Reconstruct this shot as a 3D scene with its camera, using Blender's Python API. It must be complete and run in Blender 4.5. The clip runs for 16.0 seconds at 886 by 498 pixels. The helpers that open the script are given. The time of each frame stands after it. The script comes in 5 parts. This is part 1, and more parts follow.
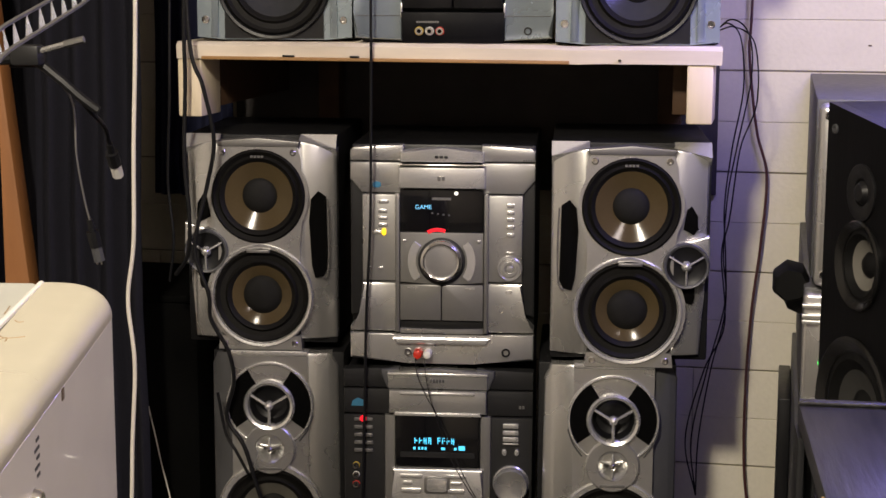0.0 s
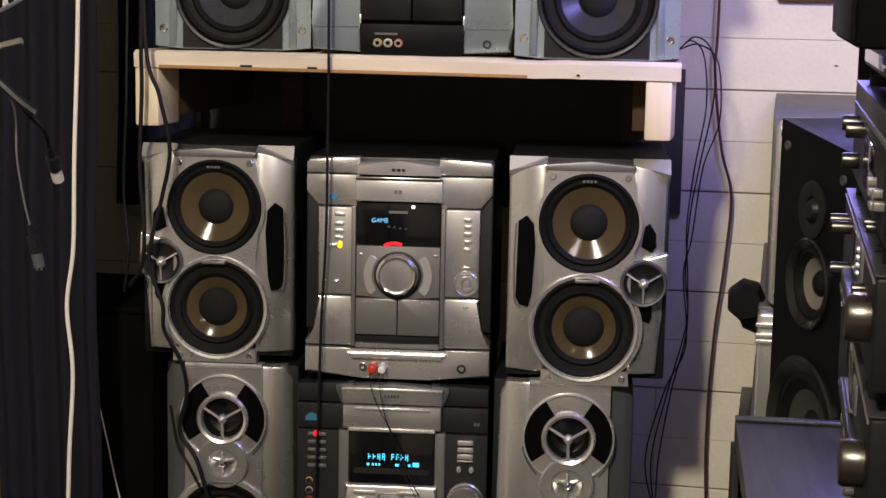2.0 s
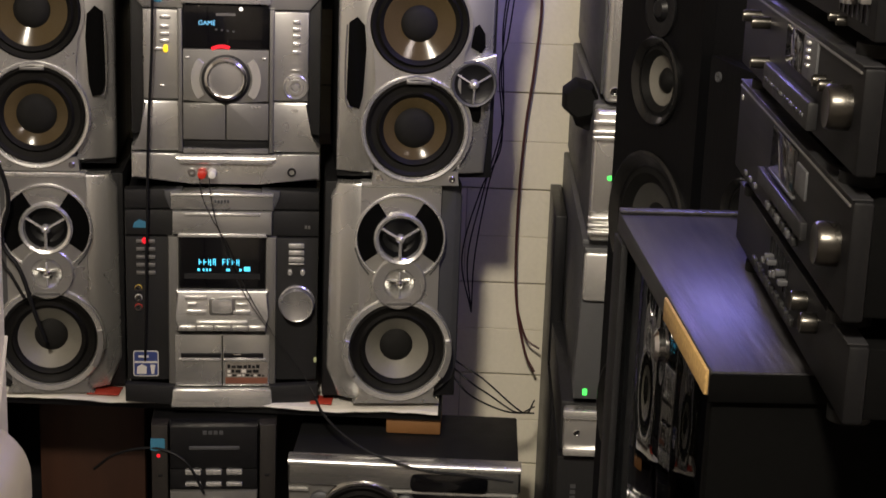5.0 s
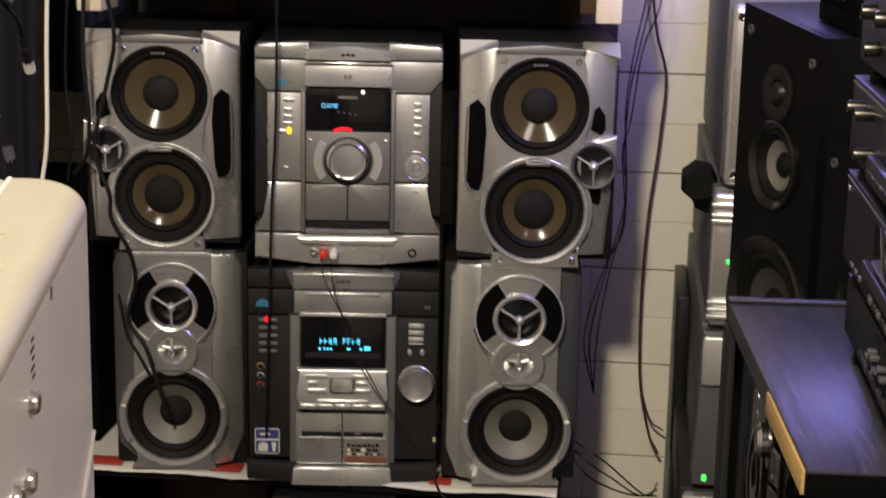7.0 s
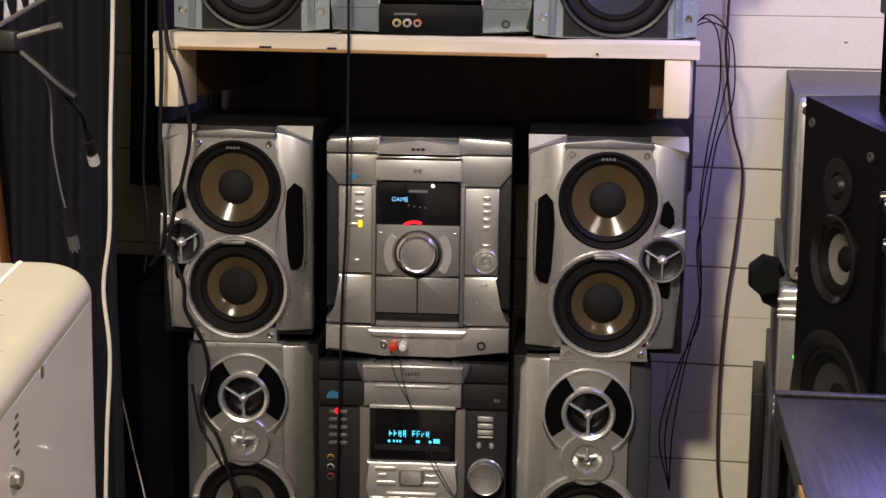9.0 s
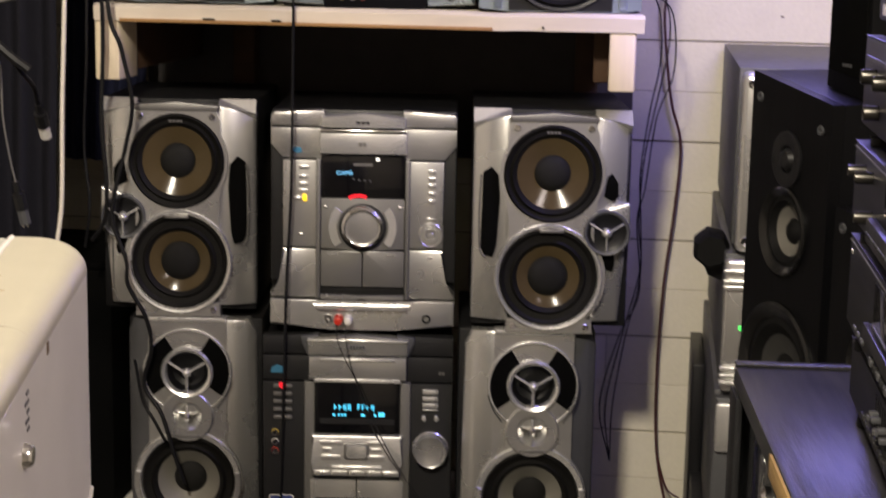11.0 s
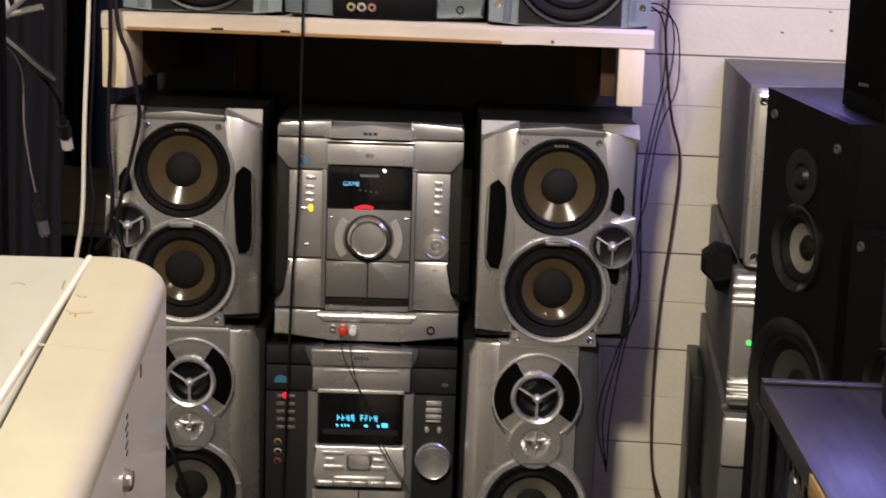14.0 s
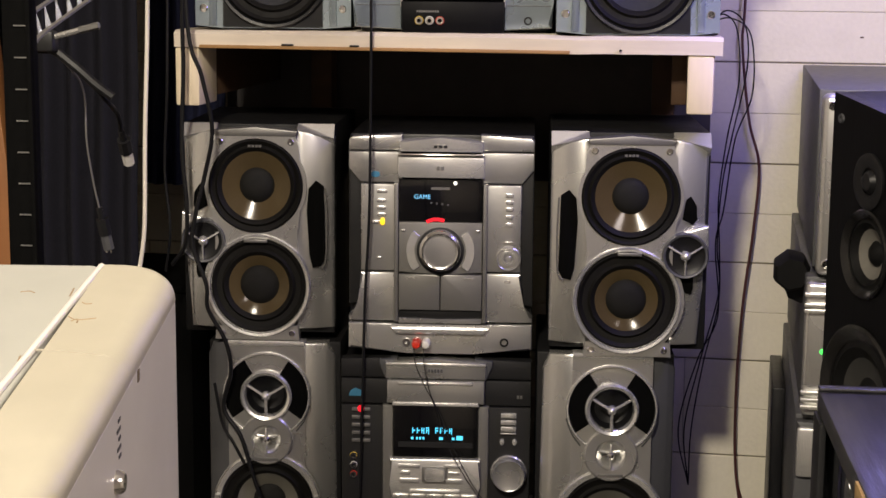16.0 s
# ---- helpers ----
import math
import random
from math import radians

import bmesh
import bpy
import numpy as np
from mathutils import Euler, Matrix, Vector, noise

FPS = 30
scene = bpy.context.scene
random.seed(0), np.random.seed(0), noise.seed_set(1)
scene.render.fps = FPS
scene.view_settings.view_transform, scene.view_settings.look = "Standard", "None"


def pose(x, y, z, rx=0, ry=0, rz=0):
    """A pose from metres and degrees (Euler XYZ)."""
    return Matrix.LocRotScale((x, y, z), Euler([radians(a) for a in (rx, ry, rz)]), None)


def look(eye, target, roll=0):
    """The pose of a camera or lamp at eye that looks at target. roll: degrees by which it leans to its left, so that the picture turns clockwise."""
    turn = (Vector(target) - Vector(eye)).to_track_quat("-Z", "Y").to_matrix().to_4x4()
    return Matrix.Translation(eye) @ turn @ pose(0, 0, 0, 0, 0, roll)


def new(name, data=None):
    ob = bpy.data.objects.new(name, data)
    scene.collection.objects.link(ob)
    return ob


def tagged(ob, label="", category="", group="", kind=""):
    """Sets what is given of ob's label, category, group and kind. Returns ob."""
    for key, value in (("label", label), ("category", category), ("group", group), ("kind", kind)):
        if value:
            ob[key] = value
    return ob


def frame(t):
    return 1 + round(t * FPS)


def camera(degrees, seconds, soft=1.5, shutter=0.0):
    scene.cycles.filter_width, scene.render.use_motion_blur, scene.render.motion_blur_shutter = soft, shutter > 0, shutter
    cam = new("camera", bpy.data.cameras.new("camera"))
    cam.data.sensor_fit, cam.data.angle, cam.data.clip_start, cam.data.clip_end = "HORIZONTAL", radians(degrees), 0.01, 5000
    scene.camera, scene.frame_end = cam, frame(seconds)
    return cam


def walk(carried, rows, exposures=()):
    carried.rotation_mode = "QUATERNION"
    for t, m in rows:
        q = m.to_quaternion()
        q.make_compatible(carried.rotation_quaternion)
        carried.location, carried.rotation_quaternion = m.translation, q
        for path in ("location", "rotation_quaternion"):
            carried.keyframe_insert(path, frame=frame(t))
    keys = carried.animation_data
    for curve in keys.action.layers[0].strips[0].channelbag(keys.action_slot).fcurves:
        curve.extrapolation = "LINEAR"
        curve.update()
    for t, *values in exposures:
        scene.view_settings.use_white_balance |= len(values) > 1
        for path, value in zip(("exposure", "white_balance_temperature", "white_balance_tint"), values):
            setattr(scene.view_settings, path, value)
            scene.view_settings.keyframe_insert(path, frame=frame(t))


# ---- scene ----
cam = camera(30.0, 16.0, shutter=0.5)
PATH = [
    (0, (0.504, -2.449, 1.68), (0.111, -0.516, 1.352), 0.2),
    (0.5, (0.513, -2.441, 1.679), (0.124, -0.508, 1.347), 0.5),
    (1, (0.539, -2.428, 1.673), (0.137, -0.497, 1.342), 0.8),
    (1.5, (0.556, -2.42, 1.667), (0.157, -0.485, 1.351), 1.2),
    (2, (0.562, -2.416, 1.662), (0.17, -0.478, 1.363), 1.1),
    (2.5, (0.554, -2.425, 1.66), (0.186, -0.48, 1.371), 0.9),
    (3, (0.481, -2.445, 1.667), (0.171, -0.491, 1.371), 0.7),
    (3.5, (0.429, -2.463, 1.677), (0.197, -0.504, 1.344), 0.5),
    (4, (0.4, -2.471, 1.658), (0.255, -0.512, 1.28), 0.7),
    (4.2, (0.409, -2.461, 1.653), (0.304, -0.508, 1.237), 1.0),
    (6.3, (0.339, -2.449, 1.655), (0.323, -0.526, 1.104), 2.4),
    (6.5, (0.358, -2.451, 1.663), (0.285, -0.522, 1.138), 1.9),
    (7, (0.424, -2.448, 1.673), (0.209, -0.51, 1.231), 1.2),
    (7.5, (0.471, -2.436, 1.674), (0.178, -0.497, 1.281), 1.0),
    (8, (0.496, -2.441, 1.67), (0.145, -0.503, 1.324), 0.9),
    (8.5, (0.505, -2.445, 1.669), (0.141, -0.506, 1.341), 0.7),
    (10.8, (0.447, -2.463, 1.669), (0.174, -0.511, 1.33), 1.1),
    (11, (0.445, -2.459, 1.668), (0.194, -0.507, 1.31), 1.1),
    (11.5, (0.408, -2.469, 1.659), (0.269, -0.523, 1.22), 1.6),
    (12, (0.365, -2.469, 1.652), (0.311, -0.533, 1.153), 2.0),
    (12.5, (0.345, -2.468, 1.653), (0.349, -0.539, 1.127), 2.4),
    (13, (0.35, -2.465, 1.656), (0.348, -0.527, 1.159), 2.8),
    (13.5, (0.359, -2.456, 1.661), (0.246, -0.502, 1.253), 2.4),
    (14, (0.372, -2.471, 1.679), (0.172, -0.513, 1.327), 1.9),
    (14.5, (0.405, -2.469, 1.679), (0.13, -0.514, 1.362), 1.4),
    (15, (0.435, -2.461, 1.675), (0.113, -0.512, 1.366), 0.8),
    (15.5, (0.444, -2.46, 1.673), (0.101, -0.516, 1.352), 0.5),
    (16, (0.438, -2.462, 1.672), (0.099, -0.52, 1.338), 0.5),
]
walk(cam, [(t, look(eye, target, roll)) for t, eye, target, roll in PATH])

# ---- light ----
world = bpy.data.worlds.new("world")
scene.world = world
world.use_nodes = True
world.node_tree.nodes["Background"].inputs[0].default_value = (0.05, 0.05, 0.09, 1)
world.node_tree.nodes["Background"].inputs[1].default_value = 0.3


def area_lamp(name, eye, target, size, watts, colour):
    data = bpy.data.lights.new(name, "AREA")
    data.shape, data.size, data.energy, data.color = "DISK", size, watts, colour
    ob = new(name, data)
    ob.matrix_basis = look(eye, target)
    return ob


area_lamp("warm_lamp", (0.03, -3.10, 3.06), (0.05, 0.1, 0.9), 0.24, 91, (1.0, 0.89, 0.73))
# Unseen lamp added on the right to lift the appliance's side.
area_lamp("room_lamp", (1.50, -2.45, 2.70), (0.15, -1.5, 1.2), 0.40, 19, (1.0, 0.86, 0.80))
violet = bpy.data.lights.new("violet_lamp", "POINT")
violet.energy, violet.color, violet.shadow_soft_size = 9.5, (0.31, 0.27, 1.0), 0.09
new("violet_lamp", violet).location = (0.63, -0.20, 1.80)


# ---- materials ----
def mat(name, base, rough=0.5, metal=0.0, var=0.10, scale=60.0, bump=0.06, stretch=(1, 1, 1), coat=0.0, dirt=0.12, per_piece=0.0, spec=0.5, sharp=0.0, blot=0.0):
    m = bpy.data.materials.new(name)
    m.use_nodes = True
    nt = m.node_tree
    bsdf = nt.nodes["Principled BSDF"]
    co = nt.nodes.new("ShaderNodeTexCoord")
    mp = nt.nodes.new("ShaderNodeMapping")
    mp.inputs["Scale"].default_value = stretch
    nt.links.new(co.outputs["Object"], mp.inputs[0])
    fine = nt.nodes.new("ShaderNodeTexNoise")
    fine.inputs["Scale"].default_value, fine.inputs["Detail"].default_value = scale, 5
    big = nt.nodes.new("ShaderNodeTexNoise")
    big.inputs["Scale"].default_value, big.inputs["Detail"].default_value = blot or max(scale / 9, 3), 4
    for n in (fine, big):
        nt.links.new(mp.outputs[0], n.inputs["Vector"])

    def mix(kind, fac, a, b):
        n = nt.nodes.new("ShaderNodeMix")
        n.data_type, n.blend_type = "RGBA", kind
        for socket, v in ((n.inputs[0], fac), (n.inputs[6], a), (n.inputs[7], b)):
            if isinstance(v, bpy.types.NodeSocket):
                nt.links.new(v, socket)
            elif isinstance(v, (int, float)):
                socket.default_value = v
            else:
                socket.default_value = (*v[:3], 1)
        return n.outputs[2]

    dark = [c * max(1 - 2 * var, 0.1) for c in base]
    light = [min(c * (1 + var), 1) for c in base]
    grain = nt.nodes.new("ShaderNodeMapRange")
    grain.inputs[1].default_value, grain.inputs[2].default_value = sharp * 0.4, 1 - sharp * 0.4
    nt.links.new(fine.outputs[0], grain.inputs[0])
    c = mix("MIX", grain.outputs[0], dark, light)
    ramp = nt.nodes.new("ShaderNodeValToRGB")
    ramp.color_ramp.elements[0].position, ramp.color_ramp.elements[1].position = 0.50, 0.72
    nt.links.new(big.outputs[0], ramp.inputs[0])
    k = nt.nodes.new("ShaderNodeMath")
    k.operation = "MULTIPLY"
    k.inputs[1].default_value = dirt
    nt.links.new(ramp.outputs[0], k.inputs[0])
    c = mix("MIX", k.outputs[0], c, [v * 0.55 for v in base])
    if per_piece:
        info = nt.nodes.new("ShaderNodeObjectInfo")
        k2 = nt.nodes.new("ShaderNodeMath")
        k2.operation = "MULTIPLY"
        k2.inputs[1].default_value = per_piece
        nt.links.new(info.outputs["Random"], k2.inputs[0])
        c = mix("MIX", k2.outputs[0], c, [v * 0.7 for v in base])
    nt.links.new(c, bsdf.inputs["Base Color"])
    bsdf.inputs["Metallic"].default_value = metal
    bsdf.inputs["Coat Weight"].default_value = coat
    bsdf.inputs["Specular IOR Level"].default_value = spec
    r = nt.nodes.new("ShaderNodeMapRange")
    r.inputs[3].default_value, r.inputs[4].default_value = max(rough - 0.08, 0.03), min(rough + 0.12, 1)
    nt.links.new(big.outputs[0], r.inputs[0])
    nt.links.new(r.outputs[0], bsdf.inputs["Roughness"])
    if bump:
        b = nt.nodes.new("ShaderNodeBump")
        b.inputs["Strength"].default_value, b.inputs["Distance"].default_value = bump, 0.002
        nt.links.new(fine.outputs[0], b.inputs["Height"])
        nt.links.new(b.outputs[0], bsdf.inputs["Normal"])
    return m


def glow(name, colour, power):
    m = mat(name, [c * 0.5 for c in colour], 0.4, bump=0)
    bsdf = m.node_tree.nodes["Principled BSDF"]
    bsdf.inputs["Emission Color"].default_value = (*colour, 1)
    bsdf.inputs["Emission Strength"].default_value = power
    return m


def clear(name, colour, rough=0.03):
    m = mat(name, colour, rough, bump=0, var=0, dirt=0)
    bsdf = m.node_tree.nodes["Principled BSDF"]
    bsdf.inputs["Transmission Weight"].default_value = 1.0
    for link in list(bsdf.inputs["Roughness"].links):
        m.node_tree.links.remove(link)
    bsdf.inputs["Roughness"].default_value = 0.01
    bsdf.inputs["IOR"].default_value = 1.20
    return m


SILVER = mat("silver_paint", (0.58, 0.575, 0.56), 0.26, 0.80, 0.04, 900, 0.0, dirt=0.12, blot=9)
SILVER_LIGHT = mat("bright_silver_paint", (0.80, 0.795, 0.77), 0.23, 0.75, 0.04, 900, 0.0, dirt=0.10, blot=9)
SILVER_BLUE = mat("cool_silver_paint", (0.38, 0.45, 0.50), 0.25, 0.72, 0.05, 900, 0.0, dirt=0.1, blot=9)
SILVER_DARK = mat("gunmetal_paint", (0.19, 0.185, 0.177), 0.36, 0.5, 0.05, 900, 0.0, dirt=0.1, blot=9)
GLOSSILVER = mat("glossy_silver_paint", (0.46, 0.455, 0.44), 0.17, 0.85, 0.04, 900, 0.0, dirt=0.1, blot=9)
CHROME = mat("chrome", (0.75, 0.74, 0.72), 0.14, 1.0, 0.03, 300, 0.0, dirt=0.05)
FRONTBLACK = mat("black_brushed_front", (0.007, 0.007, 0.0075), 0.40, 0.0, 0.2, 300, 0.03, stretch=(1, 0.05, 1), spec=0.15)
CHARCOAL = mat("charcoal_plastic", (0.016, 0.016, 0.017), 0.42, 0.0, 0.10, 900, 0.05, spec=0.3)
GREY = mat("grey_plastic", (0.070, 0.071, 0.076), 0.45, 0.1, 0.08, 700, 0.05)
KNOBGREY = mat("dark_satin_knob", (0.085, 0.080, 0.072), 0.26, 0.95, 0.10, 700, 0.0, blot=14)
BLACK = mat("black_plastic", (0.008, 0.008, 0.009), 0.38, 0.0, 0.15, 600, 0.05, spec=0.3)
BOXBLACK = mat("black_vinyl_wrap", (0.011, 0.011, 0.012), 0.50, 0.0, 0.2, 300, 0.12, stretch=(1, 1, 0.08), spec=0.2)
TOWERBLACK = mat("black_tower_vinyl", (0.0035, 0.0035, 0.0042), 0.45, 0.0, 0.25, 300, 0.10, stretch=(1, 1, 0.08), spec=0.10)
# Silver-grey pillars, set this dark for the shade under the bench.
PILLAR = mat("shade_dark_pillar", (0.022, 0.019, 0.017), 0.45, 0.1, 0.1, 700, 0.03)
GLOSSFRAME = mat("glossy_black_frame", (0.006, 0.006, 0.006), 0.22, 0.0, 0.1, 300, 0.0, spec=0.5, blot=12)
DULLBLACK = mat("dull_black_paint", (0.003, 0.003, 0.003), 0.8, 0.0, 0.2, 200, 0.05, spec=0.03)
RUBBER = mat("black_rubber", (0.006, 0.006, 0.006), 0.5, 0.0, 0.15, 500, 0.05, spec=0.12)
WINDOW = mat("smoked_window", (0.004, 0.004, 0.005), 0.10, 0.0, 0.1, 200, 0.0, coat=0.4)
AMBER = mat("amber_cone", (0.070, 0.051, 0.026), 0.12, 0.0, 0.08, 500, 0.01, spec=0.19, blot=14)
DUSTCAP = mat("dull_dust_cap", (0.005, 0.0047, 0.0042), 0.75, 0.0, 0.15, 500, 0.05, spec=0.3)
SURROUND = mat("worn_rubber_surround", (0.0065, 0.006, 0.0055), 0.6, 0.0, 0.15, 500, 0.05, spec=0.18)
CONE = mat("grey_cone", (0.20, 0.19, 0.16), 0.42, 0.1, 0.08, 600, 0.08, blot=14)
CONEMID = mat("weathered_cone", (0.14, 0.133, 0.115), 0.4, 0.0, 0.1, 600, 0.08)
CONEDARK = mat("dark_cone", (0.03, 0.03, 0.028), 0.5, 0.0, 0.1, 600, 0.08)
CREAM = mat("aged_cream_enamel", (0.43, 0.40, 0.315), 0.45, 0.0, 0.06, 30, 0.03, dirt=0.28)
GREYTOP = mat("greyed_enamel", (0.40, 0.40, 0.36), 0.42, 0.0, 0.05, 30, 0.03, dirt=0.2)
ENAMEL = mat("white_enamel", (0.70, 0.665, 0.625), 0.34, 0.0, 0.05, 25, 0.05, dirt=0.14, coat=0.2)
PINE = mat("bare_pine", (0.72, 0.635, 0.52), 0.62, 0.0, 0.16, 45, 0.25, stretch=(0.12, 1, 1), dirt=0.2)
PINE_UP = mat("bare_pine_upright", (0.76, 0.65, 0.47), 0.62, 0.0, 0.12, 45, 0.2, stretch=(1, 1, 0.15), dirt=0.15)
# Wood darkened for rails in the shade under the shelf; also the wall trim.
PLY_DARKENED = mat("darkened_rough_wood", (0.07, 0.034, 0.014), 0.7, 0.0, 0.25, 40, 0.2, stretch=(0.2, 1, 1))
PLY = mat("orange_plywood", (0.36, 0.20, 0.075), 0.6, 0.0, 0.2, 40, 0.2, stretch=(0.2, 1, 1))
BLOCKWOOD = mat("orange_block_wood", (0.24, 0.11, 0.035), 0.6, 0.0, 0.2, 40, 0.2, stretch=(0.2, 1, 1))
BROWN = mat("stained_wood", (0.05, 0.018, 0.008), 0.5, 0.0, 0.2, 40, 0.2, stretch=(1, 1, 0.12))
CHIPMARK = mat("brown_scuff", (0.16, 0.12, 0.08), 0.7, 0.0, 0.2, 300, 0.1)
CHIP = mat("raw_chipboard_edge", (0.52, 0.33, 0.12), 0.8, 0.0, 0.22, 300, 0.4)
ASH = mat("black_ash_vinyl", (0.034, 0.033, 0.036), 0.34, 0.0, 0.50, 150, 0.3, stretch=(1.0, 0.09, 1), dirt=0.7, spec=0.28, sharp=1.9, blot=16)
BLOCK = mat("painted_block", (0.76, 0.71, 0.58), 0.68, 0.0, 0.05, 120, 0.35, dirt=0.10, per_piece=0.14)
MORTAR = mat("painted_joint", (0.34, 0.31, 0.25), 0.85, 0.0, 0.10, 120, 0.4)
PLAINWALL = mat("plain_wall_paint", (0.68, 0.64, 0.58), 0.8, 0.0, 0.08, 20, 0.2)
RECESSDARK = mat("dark_recess_sheet", (0.060, 0.054, 0.052), 0.8, 0.0, 0.15, 30, 0.2)
FLOOR = mat("dark_floor", (0.09, 0.08, 0.07), 0.7, 0.0, 0.2, 20, 0.2)
CLOTH = mat("black_cloth", (0.014, 0.014, 0.020), 0.95, 0.0, 0.3, 500, 0.4, spec=0.1)
NAVY = mat("navy_cloth", (0.014, 0.016, 0.038), 0.95, 0.0, 0.3, 500, 0.4, spec=0.1)
WIRE = mat("black_cable", (0.007, 0.007, 0.008), 0.42, 0.0, 0.1, 200, 0.02, spec=0.22)
WIREWHITE = mat("white_cable", (0.62, 0.58, 0.52), 0.45, 0.0, 0.06, 100, 0.02)
WIRERED = mat("red_brown_cable", (0.07, 0.022, 0.022), 0.45, 0.0, 0.12, 100, 0.02)
RED = mat("red_plastic", (0.55, 0.03, 0.015), 0.35, 0.0, 0.05, 200, 0.0)
WHITE = mat("white_plastic", (0.72, 0.70, 0.66), 0.4, 0.0, 0.05, 200, 0.0)
YELLOW = mat("yellow_plastic", (0.6, 0.42, 0.05), 0.4, 0.0, 0.05, 200, 0.0)
PAPER = mat("white_paper", (0.66, 0.63, 0.58), 0.6, 0.0, 0.06, 60, 0.15)
REDPAPER = mat("red_print", (0.45, 0.05, 0.03), 0.5, 0.0, 0.1, 60, 0.05)
BLUEPRINT = mat("blue_print", (0.04, 0.06, 0.20), 0.4, 0.0, 0.1, 100, 0.0)
TAG = mat("pale_green_paper", (0.50, 0.55, 0.30), 0.6, 0.0, 0.1, 100, 0.0)
TEAL = mat("blue_green_print", (0.05, 0.20, 0.32), 0.35, 0.0, 0.1, 100, 0.0)
STICKERGREY = mat("worn_grey_print", (0.20, 0.18, 0.16), 0.45, 0.0, 0.2, 100, 0.0)
ORANGEPRINT = mat("orange_print", (0.20, 0.075, 0.045), 0.45, 0.0, 0.2, 100, 0.0)
GLASS = clear("door_glass", (0.40, 0.42, 0.42))
CYAN = glow("cyan_display_glow", (0.08, 0.55, 0.80), 1.5)
BLUEGLOW = glow("blue_display_glow", (0.20, 0.60, 0.95), 1.0)
REDGLOW = glow("red_indicator_glow", (1.0, 0.015, 0.03), 0.9)
AMBERGLOW = glow("amber_button_glow", (1.0, 0.62, 0.02), 1.6)
GREENGLOW = glow("green_indicator_glow", (0.10, 1.0, 0.15), 1.2)
WHITEGLOW = glow("white_reflection_glow", (1.0, 0.95, 0.85), 1.5)


# ---- shapes ----
def finish(bm):
    bmesh.ops.recalc_face_normals(bm, faces=bm.faces)
    for f in bm.faces:
        f.smooth = True
    for e in bm.edges:
        e.smooth = len(e.link_faces) == 2 and e.calc_face_angle(0) < 0.6


def mesh_of(name, bm, material):
    finish(bm)
    me = bpy.data.meshes.new(name)
    bm.to_mesh(me)
    bm.free()
    me.materials.append(material)
    return me


def part(name, bm, material, parent, label=""):
    ob = new(name, mesh_of(name, bm, material))
    ob.parent = parent
    return tagged(ob, label)


def thing(name, m, label, category, group="", kind=""):
    ob = new(name)
    ob.empty_display_size = 0.05
    ob.matrix_basis = m
    return tagged(ob, label, category, group, kind)


def solo(name, bm, material, label, category, group="", kind="", m=None):
    ob = new(name, mesh_of(name, bm, material))
    if m is not None:
        ob.matrix_basis = m
    return tagged(ob, label, category, group, kind)


def rbox(x0, x1, y0, y1, z0, z1, r=0.002, bm=None, seg=2):
    bm = bm or bmesh.new()
    vs = [bm.verts.new(p) for p in ((x0, y0, z0), (x1, y0, z0), (x1, y1, z0), (x0, y1, z0), (x0, y0, z1), (x1, y0, z1), (x1, y1, z1), (x0, y1, z1))]
    fs = [bm.faces.new([vs[i] for i in q]) for q in ((0, 3, 2, 1), (4, 5, 6, 7), (0, 1, 5, 4), (1, 2, 6, 5), (2, 3, 7, 6), (3, 0, 4, 7))]
    if r:
        edges = list({e for f in fs for e in f.edges})
        bmesh.ops.bevel(bm, geom=edges, offset=r, segments=seg, affect="EDGES", profile=0.5, clamp_overlap=True)
    return bm


def plate(outline, y0, y1, r=0.002, bm=None, seg=2):
    """A plate with an outline in x and z, its front at y0, whose front rim is rounded."""
    bm = bm or bmesh.new()
    front = [bm.verts.new((x, y0, z)) for x, z in outline]
    back = [bm.verts.new((x, y1, z)) for x, z in outline]
    n = len(outline)
    f = bm.faces.new(front)
    bm.faces.new(back[::-1])
    for i in range(n):
        bm.faces.new((front[i], back[i], back[(i + 1) % n], front[(i + 1) % n]))
    if r:
        bmesh.ops.bevel(bm, geom=list(f.edges), offset=r, segments=seg, affect="EDGES", profile=0.5, clamp_overlap=True)
    return bm


def pierced(outline, holes, y0, y1, bm=None, n=40):
    """A plate with round holes (x, z, radius)."""
    bm = bm or bmesh.new()
    edges = []
    loops = [outline] + [[(x + r * math.cos(2 * math.pi * i / n), z + r * math.sin(2 * math.pi * i / n)) for i in range(n)] for x, z, r in holes]
    for loop in loops:
        vs = [bm.verts.new((x, y0, z)) for x, z in loop]
        edges += [bm.edges.new((vs[i], vs[(i + 1) % len(vs)])) for i in range(len(vs))]
    bmesh.ops.triangle_fill(bm, use_beauty=True, use_dissolve=False, edges=edges)
    got = bmesh.ops.extrude_face_region(bm, geom=list(bm.faces))
    for v in got["geom"]:
        if isinstance(v, bmesh.types.BMVert):
            v.co.y = y1
    return bm


def lathe(cx, cz, profile, n=48, bm=None, y=0.0):
    """A turned shape about an axis along y: profile of (radius, y)."""
    bm = bm or bmesh.new()
    rings = []
    for r, py in profile:
        if r < 1e-6:
            rings.append([bm.verts.new((cx, y + py, cz))])
        else:
            rings.append([bm.verts.new((cx + r * math.cos(a), y + py, cz + r * math.sin(a))) for a in (2 * math.pi * i / n for i in range(n))])
    for a, b in zip(rings, rings[1:]):
        for i in range(n):
            j = (i + 1) % n
            if len(a) == 1 and len(b) > 1:
                bm.faces.new((a[0], b[i], b[j]))
            elif len(b) == 1 and len(a) > 1:
                bm.faces.new((a[i], b[0], a[j]))
            elif len(a) > 1:
                bm.faces.new((a[i], b[i], b[j], a[j]))
    return bm


